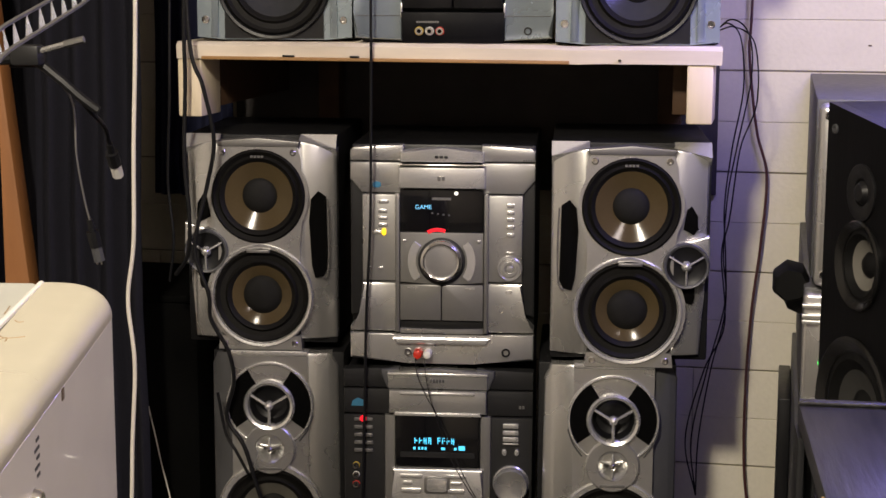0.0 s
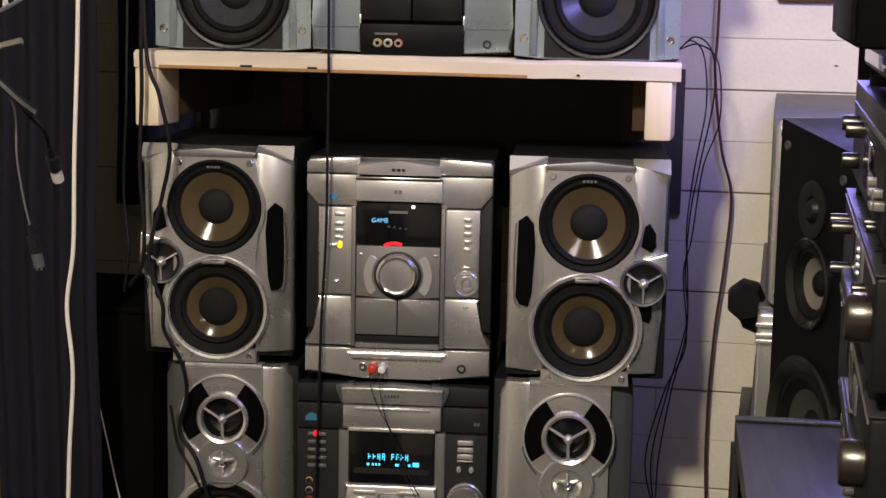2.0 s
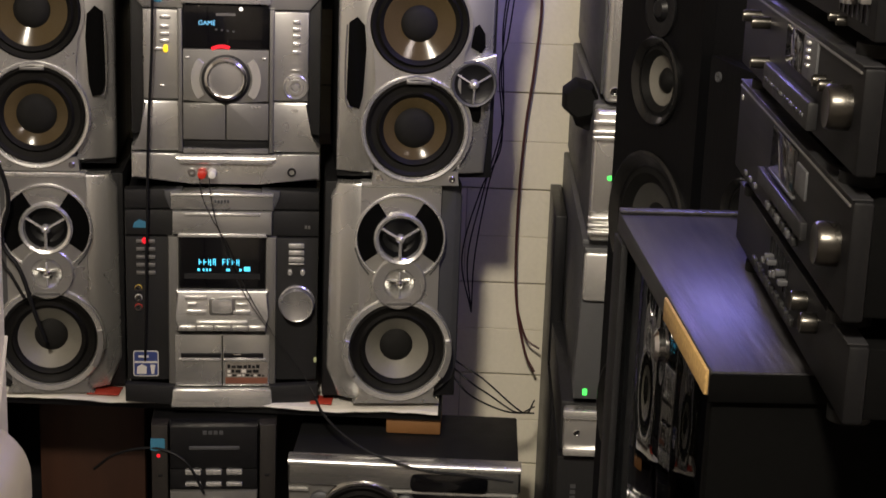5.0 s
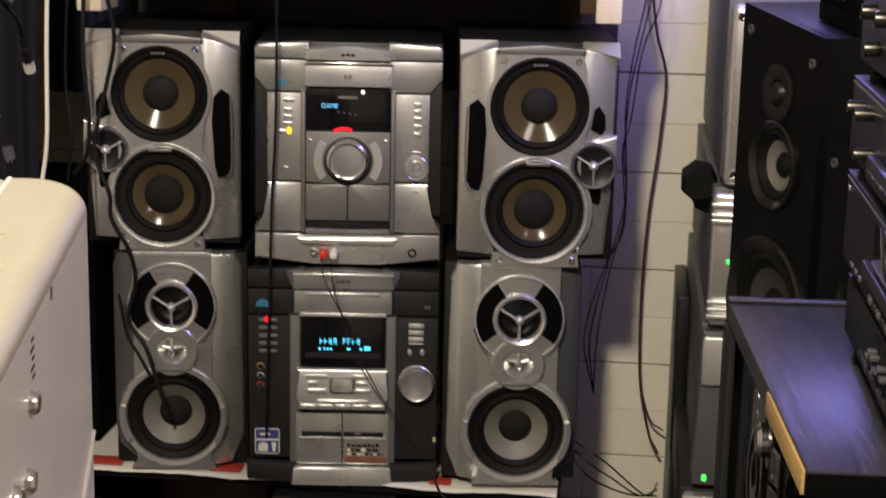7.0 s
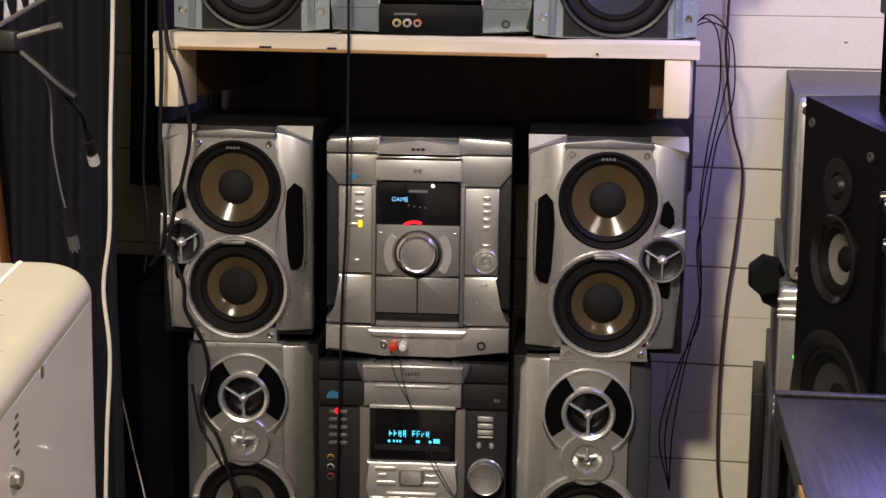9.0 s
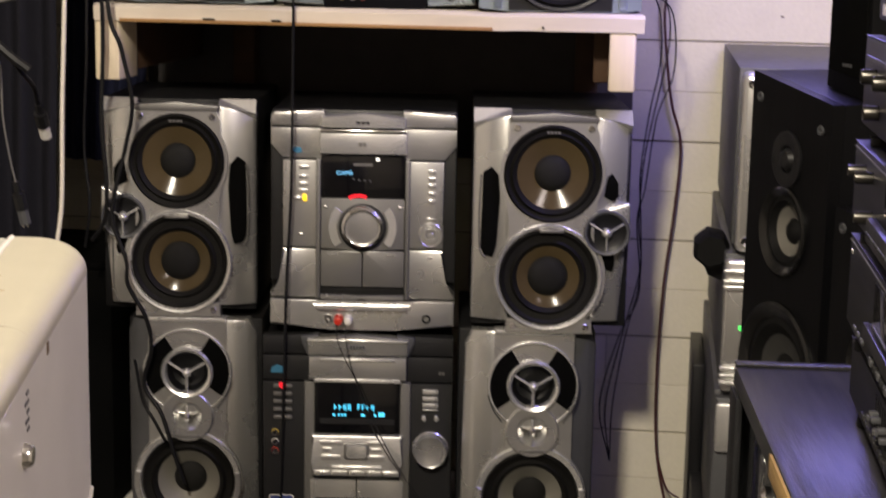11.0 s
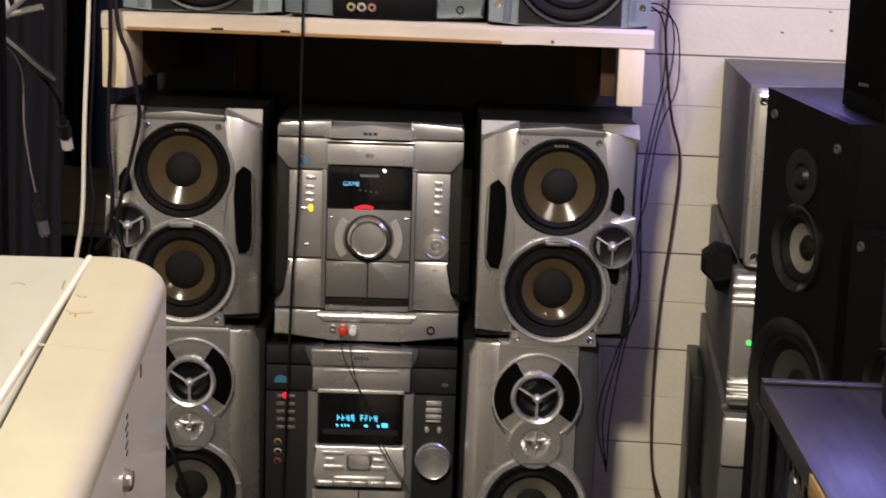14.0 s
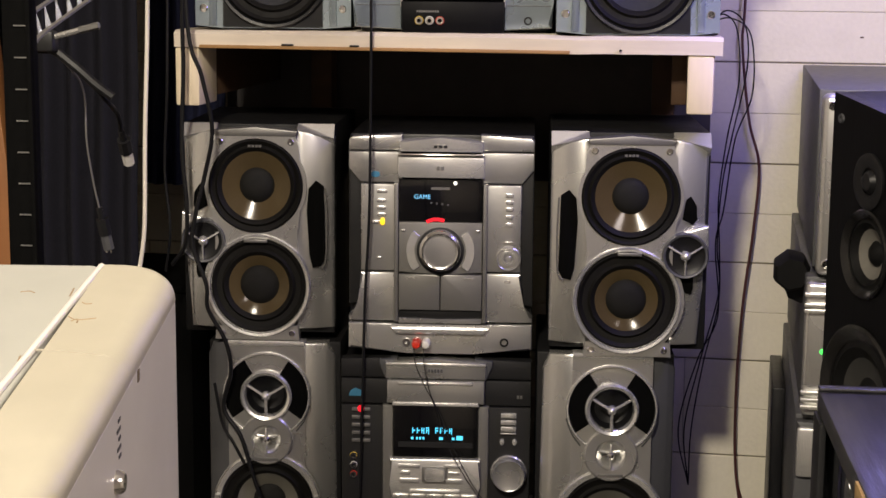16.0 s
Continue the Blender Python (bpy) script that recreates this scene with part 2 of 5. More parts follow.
def curve_points(pts, steps=8):
    pts = [Vector(p) for p in pts]
    if len(pts) < 3:
        return pts
    ext = [2 * pts[0] - pts[1], *pts, 2 * pts[-1] - pts[-2]]
    out = []
    for i in range(1, len(ext) - 2):
        a, b, c, d = ext[i - 1 : i + 3]
        for s in range(steps):
            t = s / steps
            out.append(0.5 * (2 * b + (c - a) * t + (2 * a - 5 * b + 4 * c - d) * t * t + (3 * b - a - 3 * c + d) * t**3))
    return out + [pts[-1]]


def tube(pts, r, n=8, bm=None, steps=8, smooth=True):
    bm = bm or bmesh.new()
    ps = curve_points(pts, steps) if smooth else [Vector(p) for p in pts]
    rings = []
    for i, p in enumerate(ps):
        d = (ps[min(i + 1, len(ps) - 1)] - ps[max(i - 1, 0)]).normalized()
        u = d.cross(Vector((0, 1, 0)) if abs(d.y) < 0.9 else Vector((1, 0, 0))).normalized()
        v = d.cross(u)
        rings.append([bm.verts.new(p + r * (math.cos(2 * math.pi * k / n) * u + math.sin(2 * math.pi * k / n) * v)) for k in range(n)])
    for a, b in zip(rings, rings[1:]):
        for k in range(n):
            bm.faces.new((a[k], a[(k + 1) % n], b[(k + 1) % n], b[k]))
    bm.faces.new(rings[0][::-1])
    bm.faces.new(rings[-1])
    return bm


def sector(cx, cz, r0, r1, a0, a1, y0, y1, n=14, r=0.001, bm=None):
    out = [(cx + r1 * math.cos(radians(a0 + (a1 - a0) * i / n)), cz + r1 * math.sin(radians(a0 + (a1 - a0) * i / n))) for i in range(n + 1)]
    out += [(cx + r0 * math.cos(radians(a1 + (a0 - a1) * i / n)), cz + r0 * math.sin(radians(a1 + (a0 - a1) * i / n))) for i in range(n + 1)]
    return plate(out, y0, y1, r, bm, 1)


def rounded(x0, x1, z0, z1, r, n=5):
    out = []
    for cx, cz, a in ((x1 - r, z1 - r, 0), (x0 + r, z1 - r, 90), (x0 + r, z0 + r, 180), (x1 - r, z0 + r, 270)):
        out += [(cx + r * math.cos(radians(a + 90 * i / n)), cz + r * math.sin(radians(a + 90 * i / n))) for i in range(n + 1)]
    return out


def swept(bm, start, slope, curve=0.0):
    """Lets a front plate fall back towards its outer edge, the more the further out."""
    if curve:
        for i in range(1, 9):
            for s in (-1, 1):
                bmesh.ops.bisect_plane(bm, geom=list(bm.verts) + list(bm.edges) + list(bm.faces), plane_co=(s * (start + i * 0.006), 0, 0), plane_no=(1, 0, 0), clear_inner=False, clear_outer=False)
    for v in bm.verts:
        out = max(abs(v.co.x) - start, 0)
        v.co.y += out * slope + out * out * curve
    return bm


def bars(x, y, z, w, h, n, material, parent, label="small printed mark"):
    """Unreadable print or a maker's mark as plain bars."""
    step = w / n
    for i in range(n):
        part("printed_mark", rbox(x - w / 2 + i * step, x - w / 2 + (i + 0.72) * step, y - 0.0006, y + 0.001, z - h / 2, z + h / 2, 0), material, parent, label)


def screw(x, y, z, parent, r=0.0052):
    s = part("screw", lathe(x, z, [(r, 0.002), (r, -0.0015), (r * 0.8, -0.0025), (r * 0.55, -0.0025), (r * 0.5, -0.0008), (0, -0.0008)], 16, y=y), CHROME, parent, "small recessed metal screw")
    return s


# ---- the place ----
solo("floor", rbox(-2.2, 2.4, -3.8, 0.6, -0.1, 0.0, 0), FLOOR, "dark worn floor", "floor", kind="structure")
# Ceiling and side walls are unseen; they close the room and bounce light.
solo("ceiling", rbox(-2.2, 2.4, -3.8, 0.6, 3.2, 3.3, 0), PLAINWALL, "unseen pale ceiling added to bounce light", "ceiling", kind="structure")
solo("wall_west", rbox(-2.3, -2.2, -3.8, 0.6, 0, 3.2, 0), PLAINWALL, "unseen pale wall added to bounce light", "wall", kind="structure")
solo("wall_east", rbox(2.4, 2.5, -3.8, 0.6, 0, 3.2, 0), PLAINWALL, "unseen pale wall added to bounce light", "wall", kind="structure")
solo("wall_south", rbox(-2.2, 2.4, -3.9, -3.8, 0, 3.2, 0), PLAINWALL, "unseen pale wall added to bounce light", "wall", kind="structure")
wall = solo("wall_north", rbox(-2.2, 2.4, 0.461, 0.6, 0, 3.2, 0), MORTAR, "cream painted concrete block wall with thin joints", "wall", kind="structure")


# ---- upper loudspeakers ----
def woofer(parent, cx, cz, ring, surround, cone, cap, cone_mat, ring_mat, deep=0.022, y=0.0):
    if ring:
        part("trim_ring", lathe(cx, cz, [(ring, 0.004), (ring, -0.003), (ring - 0.002, -0.006), (surround + 0.002, -0.005), (surround, 0.002)], y=y), ring_mat, parent, "satin silver trim ring")
    s = surround
    part("surround", lathe(cx, cz, [(s, 0.0), (s - 0.003, -0.0035), (s - 0.008, 0.001), (cone + 0.010, 0.002), (cone + 0.006, -0.003), (cone + 0.001, 0.001), (cone - 0.001, 0.004)], y=y), SURROUND, parent, "black rubber surround")
    part("cone", lathe(cx, cz, [(cone, 0.003), (cone * 0.75, 0.003 + deep * 0.5), (cap * 0.9, 0.003 + deep)], y=y), cone_mat, parent)
    part("dust_cap", lathe(cx, cz, [(cap, 0.002 + deep), (cap * 0.9, deep - 0.0015), (cap * 0.6, deep - 0.0045), (cap * 0.3, deep - 0.006), (0, deep - 0.0065)], 32, y=y), DUSTCAP, parent, "black domed dust cap")


def spokes(parent, cx, cz, r, hub, y, material, angles=(90, 210, 330), w=0.0035):
    bm = bmesh.new()
    for a in angles:
        c, s = math.cos(radians(a)), math.sin(radians(a))
        tube([(cx + c * hub * 0.6, y - 0.004, cz + s * hub * 0.6), (cx + c * r, y, cz + s * r)], w, 6, bm, smooth=False)
    part("spokes", bm, material, parent, "three slim silver spokes")
    part("phase_plug", lathe(cx, cz, [(hub, y + 0.004), (hub, y - 0.002), (hub * 0.6, y - 0.007), (0, y - 0.010)], 20), material, parent, "pointed chrome plug")


def ported_speaker(m, s, label):
    """Two amber woofers one over the other, with a round tweeter on the outer side. s mirrors it."""
    sp = thing("bookshelf_speaker", m, label, "speaker", "matched upper loudspeakers")
    X = lambda pts: [(s * x, z) for x, z in pts]
    part("cabinet", rbox(-0.119, 0.119, 0.016, 0.33, 0.002, 0.333, 0.003), BOXBLACK, sp, "black vinyl wrapped box")
    part("inner_bezel", swept(plate(X([(-0.119, 0.012), (-0.062, 0.012), (-0.062, 0.3265), (-0.119, 0.3135)]), -0.004, 0.020, 0.004), 0.066, 0.05, 5.5), SILVER, sp)
    part("outer_bezel", swept(plate(X([(0.062, 0.012), (0.106, 0.012), (0.112, 0.10), (0.1165, 0.3135), (0.062, 0.3265)]), -0.003, 0.018, 0.004), 0.066, 0.04, 4.5), SILVER, sp)
    # Sloping tops take a lighter silver for the light from above.
    for a, b in (((-0.1195, 0.3130), (-0.063, 0.3260)), ((0.063, 0.3260), (0.118, 0.3130))):
        bm = bmesh.new()
        q = [(a[0] * s, 0.004, a[1]), (b[0] * s, -0.005, b[1]), (b[0] * s, 0.016, 0.334), (a[0] * s, 0.016, 0.334)]
        lo = [(p[0], 0.016, 0.300) for p in (q[0], q[1])]
        v = [bm.verts.new(p) for p in q + lo]
        bm.faces.new(v[:4])
        bm.faces.new((v[0], v[3], v[4]))
        bm.faces.new((v[1], v[5], v[2]))
        bm.faces.new((v[0], v[4], v[5], v[1]))
        bm.faces.new((v[4], v[3], v[2], v[5]))
        part("top_slope", bm, SILVER_LIGHT, sp, "sloping silver top corner, colour lightened for light from above")
    # centre frame that follows both woofers
    out = []
    left = [(-0.060, 0.322), (-0.067, 0.30)]
    for a in range(150, 215, 10):
        left.append((0.079 * math.cos(radians(a)), 0.239 + 0.079 * math.sin(radians(a))))
    left += [(-0.064, 0.163)]
    for a in range(140, 232, 10):
        left.append((0.084 * math.cos(radians(a)), 0.082 + 0.084 * math.sin(radians(a))))
    left += [(-0.064, 0.018), (-0.066, -0.004)]
    right = [(-x, z) for x, z in left[::-1]]
    out = X(left + right)
    part("centre_frame", pierced(out, [(0, 0.239, 0.0740), (-0.003 * s, 0.082, 0.0745)], -0.014, 0.015), SILVER, sp, "raised silver frame round both woofers")
    part("top_lip", plate(X([(-0.062, 0.3165), (-0.066, 0.325), (0.0, 0.331), (0.066, 0.325), (0.062, 0.3165)]), -0.016, 0.014, 0.002), SILVER_DARK, sp)
    # the ports beside the woofers: flat black plates paint their shaded depth
    part("port_slot", plate(X([(-0.106, 0.125), (-0.100, 0.113), (-0.087, 0.110), (-0.082, 0.130), (-0.078, 0.20), (-0.081, 0.235), (-0.092, 0.247), (-0.104, 0.238)]), -0.0050, 0.010, 0.0006), DULLBLACK, sp, "flat black plate for the shade in the tall port")
    part("port_lip", tube([(s * x, -0.005, z) for x, z in ((-0.107, 0.236), (-0.109, 0.18), (-0.107, 0.122), (-0.098, 0.110))], 0.0013, 6), SILVER_DARK, sp)
    part("side_slot", plate(X([(0.078, 0.205), (0.094, 0.197), (0.100, 0.205), (0.099, 0.226), (0.090, 0.240), (0.083, 0.235)]), -0.0030, 0.010, 0.0006), DULLBLACK, sp)
    part("side_slot", plate(X([(0.078, 0.095), (0.094, 0.091), (0.097, 0.100), (0.097, 0.120), (0.075, 0.120)]), -0.0030, 0.010, 0.0006), DULLBLACK, sp)
    # rings and drivers
    woofer(sp, 0.0, 0.239, 0, 0.0735, 0.0540, 0.0275, AMBER, SILVER, deep=0.0105, y=-0.013)
    woofer(sp, -0.003 * s, 0.082, 0.082, 0.074, 0.0480, 0.0310, AMBER, SILVER_LIGHT, deep=0.0090, y=-0.013)
    part("ring_notch", rbox(-0.018, 0.018, -0.0235, -0.016, 0.1515, 0.1560, 0.001), SILVER_DARK, sp)
    # tweeter pod
    part("tweeter_arm", plate(X([(0.058, 0.162), (0.078, 0.186), (0.117, 0.197), (0.119, 0.140), (0.090, 0.116), (0.066, 0.130)]), -0.012, 0.010, 0.003), SILVER, sp)
    part("tweeter_ring", lathe(s * 0.083, 0.152, [(0.035, 0.010), (0.035, -0.014), (0.033, -0.020), (0.0300, -0.019), (0.029, -0.013)], 40), GREY, sp, "dark rimmed tweeter ring")
    part("tweeter_cone", lathe(s * 0.083, 0.152, [(0.0295, -0.0165), (0.024, -0.0140), (0.012, -0.0128), (0, -0.0126)], 32), BLACK, sp, "black tweeter bowl")
    spokes(sp, s * 0.083, 0.152, 0.029, 0.008, -0.0185, SILVER_LIGHT, (30, 150, 270), 0.0018)
    for x, z in ((-0.055, 0.308), (0.055, 0.308), (-0.055, 0.006), (0.055, 0.006)):
        screw(x, -0.014, z, sp)
    bars(0, -0.0172, 0.3015, 0.022, 0.0034, 4, SILVER_DARK, sp, "small silver maker's mark")
    return sp


ported_speaker(pose(0.292, 0.004, 1.100, 0, 0, 7), 1, "silver bookshelf speaker with two amber woofers and side tweeter")
ported_speaker(pose(-0.287, 0.004, 1.099, 0, 0, 7), -1, "silver bookshelf speaker with two amber woofers, cables hanging before it")


# ---- lower loudspeakers ----
def ring_speaker(m, s, label):
    sp = thing("bookshelf_speaker", m, label, "speaker", "matched lower loudspeakers")
    X = lambda pts: [(s * x, z) for x, z in pts]
    part("cabinet", rbox(-0.105, 0.105, 0.018, 0.30, 0.0, 0.348, 0.003), BOXBLACK, sp, "black vinyl wrapped box")
    wing = swept(plate(X([(0.060, 0.004), (0.100, 0.030), (0.107, 0.06), (0.107, 0.325), (0.098, 0.346), (0.060, 0.350)]), 0.000, 0.022, 0.004), 0.060, 0.10, 6.5)
    part("side_wing", wing, GREY, sp, "dark grey outer wing")
    part("inner_wing", swept(plate(X([(-0.080, 0.004), (-0.040, 0.0), (-0.040, 0.350), (-0.086, 0.348), (-0.096, 0.325), (-0.100, 0.05)]), -0.003, 0.022, 0.005), 0.045, 0.06, 5.5), SILVER, sp)
    rim = [(-0.051, 0.352), (-0.051, 0.150)] + [(0.010 + 0.086 * math.cos(radians(a)), 0.087 + 0.086 * math.sin(radians(a))) for a in range(138, 232, 8)] + [(-0.048, 0.010), (-0.058, -0.002)]
    face = rim + [(0.020 - x, z) for x, z in rim[::-1]]
    part("face", pierced(X(face), [(s * 0.010, 0.087, 0.0755), (s * 0.010, 0.195, 0.0215), (s * 0.010, 0.266, 0.0325)], -0.010, 0.018), SILVER, sp, "satin silver front")
    part("top_edge", plate(X([(-0.050, 0.345), (-0.051, 0.353), (0.071, 0.353), (0.070, 0.345)]), -0.0115, 0.012, 0.002), SILVER_LIGHT, sp)
    cx = s * 0.010
    # top tweeter in a round ring with two dark windows
    part("outer_ring", lathe(cx, 0.266, [(0.070, 0.0), (0.070, -0.012), (0.0685, -0.0145), (0.0665, -0.0145), (0.065, -0.008)], 56), SILVER_LIGHT, sp, "round silver ring")
    part("ring_floor", lathe(cx, 0.266, [(0.0655, -0.0106), (0.050, -0.0116), (0.034, -0.0110)], 40), SILVER, sp)
    for a0, a1 in ((-35, 58), (122, 215)):
        part("dark_window", sector(cx, 0.266, 0.040, 0.0655, a0, a1, -0.0128, -0.006), DULLBLACK, sp, "black curved window")
    part("tweeter_ring", lathe(cx, 0.266, [(0.041, -0.006), (0.041, -0.017), (0.038, -0.021), (0.034, -0.019), (0.032, -0.010)], 48), SILVER_LIGHT, sp, "bright tweeter ring")
    part("tweeter_cone", lathe(cx, 0.266, [(0.0335, -0.0115), (0.026, 0.004), (0.012, 0.012), (0, 0.012)], 32), BLACK, sp, "deep black tweeter bowl")
    spokes(sp, cx, 0.266, 0.033, 0.0075, -0.0165, SILVER_LIGHT, (150, 30, 270), 0.0024)
    for k in (-1, 1):
        part("seam", tube([(cx + k * 0.069, -0.0105, 0.250), (cx + k * 0.060, -0.0105, 0.226), (cx + k * 0.047, -0.0108, 0.208)], 0.0013, 6), GREY, sp)
    # small horn below it
    part("horn_plate", lathe(cx, 0.195, [(0.041, -0.008), (0.041, -0.0160), (0.039, -0.0180), (0.024, -0.0175), (0.0215, -0.013)], 40), SILVER, sp, "round silver horn plate")
    part("horn_bowl", lathe(cx, 0.195, [(0.0225, -0.0165), (0.015, -0.008), (0.009, 0.002), (0, 0.004)], 32), SILVER, sp, "dark horn bowl")
    part("horn_plug", lathe(cx, 0.195, [(0.006, -0.0115), (0.006, -0.020), (0.003, -0.024), (0, -0.025)], 16), CHROME, sp, "chrome bullet plug")
    part("horn_bar", rbox(cx - 0.0016, cx + 0.0016, -0.0205, -0.012, 0.176, 0.214, 0.0008), SILVER_LIGHT, sp)
    woofer(sp, cx, 0.087, 0.0850, 0.0735, 0.050, 0.0265, CONE, SILVER_LIGHT, y=-0.009)
    part("ring_notch", rbox(cx - 0.020, cx + 0.020, -0.018, -0.010, 0.160, 0.166, 0.001), SILVER_DARK, sp)
    for sx in (-1, 1):
        bm = sector(cx, 0.087, 0.0765, 0.084, 180 - 12 if sx < 0 else -32, 180 + 32 if sx < 0 else 12, -0.020, -0.010)
        part("ring_clip", bm, SILVER, sp)
    bars(cx, -0.010, 0.318, 0.030, 0.005, 5, GREY, sp, "small grey maker's mark")
    return sp


ring_speaker(pose(0.262, 0.0, 0.746, 0, 0, 7), 1, "silver bookshelf speaker with grey woofer cone on the shelf")
ring_speaker(pose(-0.262, 0.0, 0.740, 0, 0, 7), -1, "silver bookshelf speaker with grey woofer cone, cable draped over it")


# ---- upper hi-fi unit ----
def upper_unit(m):
    u = thing("mini_hifi_unit", m, "silver mini hi-fi unit with round volume knob and lit display", "stereo")
    part("body", rbox(-0.142, 0.142, 0.020, 0.34, 0.004, 0.335, 0.004), BLACK, u, "black metal casing")
    part("side_cheek", plate([(-0.142, 0.07), (-0.118, 0.075), (-0.118, 0.265), (-0.142, 0.29)], 0.006, 0.024, 0.003), CHARCOAL, u)
    part("side_cheek", plate([(0.142, 0.07), (0.118, 0.075), (0.118, 0.265), (0.142, 0.29)], 0.006, 0.024, 0.003), CHARCOAL, u)
    # upper band, side columns, lower band
    for s in (-1, 1):
        X = lambda pts: [(s * x, z) for x, z in pts]
        part("top_corner", plate(X([(0.060, 0.311), (0.1415, 0.311), (0.1415, 0.327), (0.136, 0.332), (0.060, 0.336)]), -0.002, 0.024, 0.003), SILVER, u)
        part("shoulder", plate(X([(0.060, 0.262), (0.124, 0.262), (0.1415, 0.283), (0.1415, 0.309), (0.060, 0.309)]), -0.002, 0.024, 0.003), SILVER, u)
        part("side_column", plate(X([(0.066, 0.125), (0.123, 0.125), (0.1235, 0.260), (0.066, 0.260)]), -0.003, 0.024, 0.004), SILVER, u)
        part("side_foot", plate(X([(0.066, 0.046), (0.142, 0.046), (0.142, 0.054), (0.1245, 0.072), (0.1235, 0.123), (0.066, 0.123)]), -0.003, 0.024, 0.004), SILVER, u)
    part("lower_band", plate([(-0.142, 0.004), (-0.05, -0.003), (0.05, -0.003), (0.142, 0.004), (0.142, 0.0435), (0.07, 0.0425), (-0.07, 0.0425), (-0.142, 0.0435)], -0.008, 0.024, 0.004), SILVER, u)
    part("top_centre", plate([(-0.064, 0.310), (0.064, 0.310), (0.064, 0.327), (0.0, 0.332), (-0.064, 0.327)], -0.010, 0.02, 0.003), SILVER_LIGHT, u)
    part("disc_tray", plate([(-0.066, 0.270), (0.066, 0.270), (0.066, 0.303), (-0.066, 0.303)], -0.013, 0.02, 0.004), SILVER_LIGHT, u, "bright silver disc tray front")
    part("tray_line", rbox(-0.066, 0.066, -0.0150, 0.0, 0.3045, 0.3075, 0.001), CHROME, u)
    bars(0.0, -0.0136, 0.286, 0.013, 0.006, 2, SILVER_DARK, u, "small disc mark")
    bars(0.0, -0.0105, 0.3185, 0.022, 0.004, 3, CHARCOAL, u, "small dark maker's mark")
    for s in (-1, 1):
        X = lambda pts: [(s * x, z) for x, z in pts]
        part("column_rim", plate(X([(0.0645, 0.046), (0.0715, 0.046), (0.0715, 0.262), (0.0645, 0.262)]), -0.011, 0.02, 0.003), SILVER_DARK, u)
    d = part("display", plate([(-0.064, 0.2035), (0.064, 0.2035), (0.064, 0.268), (-0.064, 0.268)], -0.0085, 0.02, 0.002), WINDOW, u, "glossy black display window")
    text = bpy.data.curves.new("display_word", "FONT")
    text.body, text.size, text.extrude = "GAME", 0.0095, 0.0002
    t = new("display_word", text)
    t.parent, t.matrix_basis = d, pose(-0.0410, -0.0092, 0.2385, 90, 0, 0)
    t.data.materials.append(BLUEGLOW)
    tagged(t, "glowing blue display word")
    bm = bmesh.new()
    for i in range(4):
        rbox(-0.016 + i * 0.0085, -0.013 + i * 0.0085, -0.0092, -0.008, 0.231 - 0.001 * i, 0.2335 - 0.001 * i, 0, bm)
    part("display_dots", bm, GREY, d, "faint display segments")
    part("window_mark", rbox(-0.015, 0.014, -0.0092, -0.008, 0.2525, 0.2565, 0), SILVER_DARK, d)
    # Glowing spot draws a white LED's reflection in the window.
    part("indicator", lathe(0.022, 0.263, [(0.0030, -0.009), (0.002, -0.0095), (0, -0.0098)], 16), WHITEGLOW, d, "small glowing spot for a white reflection")
    bm = bmesh.new()
    sector(-0.006, 0.176, 0.0283, 0.0335, 68, 120, -0.0097, -0.0086, 16, 0, bm)
    part("red_arc", bm, REDGLOW, d, "glowing red arc over the knob")
    part("knob_panel", plate([(-0.064, 0.1235), (-0.006, 0.1235), (0.0, 0.121), (0.006, 0.1235), (0.064, 0.1235), (0.064, 0.2025), (-0.064, 0.2025)], -0.0085, 0.02, 0.002), SILVER_DARK, u, "dark silver panel round the knob")
    part("knob_dish", lathe(0, 0.158, [(0.037, -0.007), (0.036, -0.0105), (0.031, -0.0115), (0, -0.0110)], 48), CHARCOAL, u)
    k = part("volume_knob", lathe(0, 0.160, [(0.0315, -0.010), (0.0315, -0.020), (0.030, -0.024), (0.0265, -0.0265), (0.024, -0.0255), (0.022, -0.0258), (0, -0.0262)], 56), SILVER, u, "large round silver volume knob")
    part("knob_rim", lathe(0, 0.160, [(0.0320, -0.021), (0.0312, -0.0245), (0.0275, -0.0272), (0.0262, -0.0266)], 56), CHROME, k)
    part("function_keys", sector(0, 0.158, 0.0395, 0.052, 143, 217, -0.0115, -0.006, 14), SILVER_LIGHT, u, "curved pale key strip")
    part("function_keys", sector(0, 0.158, 0.0395, 0.052, -37, 37, -0.0115, -0.006, 14), SILVER_LIGHT, u, "curved pale key strip")
    for s in (-1, 1):
        part("small_key", rbox(s * 0.057 - 0.003, s * 0.057 + 0.003, -0.011, -0.006, 0.188, 0.1915, 0.0008), SILVER_LIGHT, u)
        part("cassette_door", plate([(s * 0.0006, 0.0655), (s * 0.064, 0.0655), (s * 0.064, 0.1215), (s * 0.008, 0.1215), (s * 0.0006, 0.119)], -0.0105, 0.02, 0.002), SILVER_DARK, u, "dark silver cassette door")
        bars(s * 0.045, -0.0108, 0.1165, 0.016, 0.0025, 3, SILVER_LIGHT, u)
    part("deck_gap", rbox(-0.064, 0.064, -0.004, 0.02, 0.046, 0.066, 0.001), BLACK, u)
    part("deck_sill", plate([(-0.064, 0.0445), (0.064, 0.0445), (0.064, 0.0525), (0.0, 0.0505), (-0.064, 0.0525)], -0.009, 0.02, 0.001), SILVER, u)
    part("front_lip", plate([(-0.076, 0.0385), (-0.068, 0.0285), (0.068, 0.0285), (0.076, 0.0385)], -0.016, 0.0, 0.003), SILVER_LIGHT, u, "bright curved lip over the sockets")
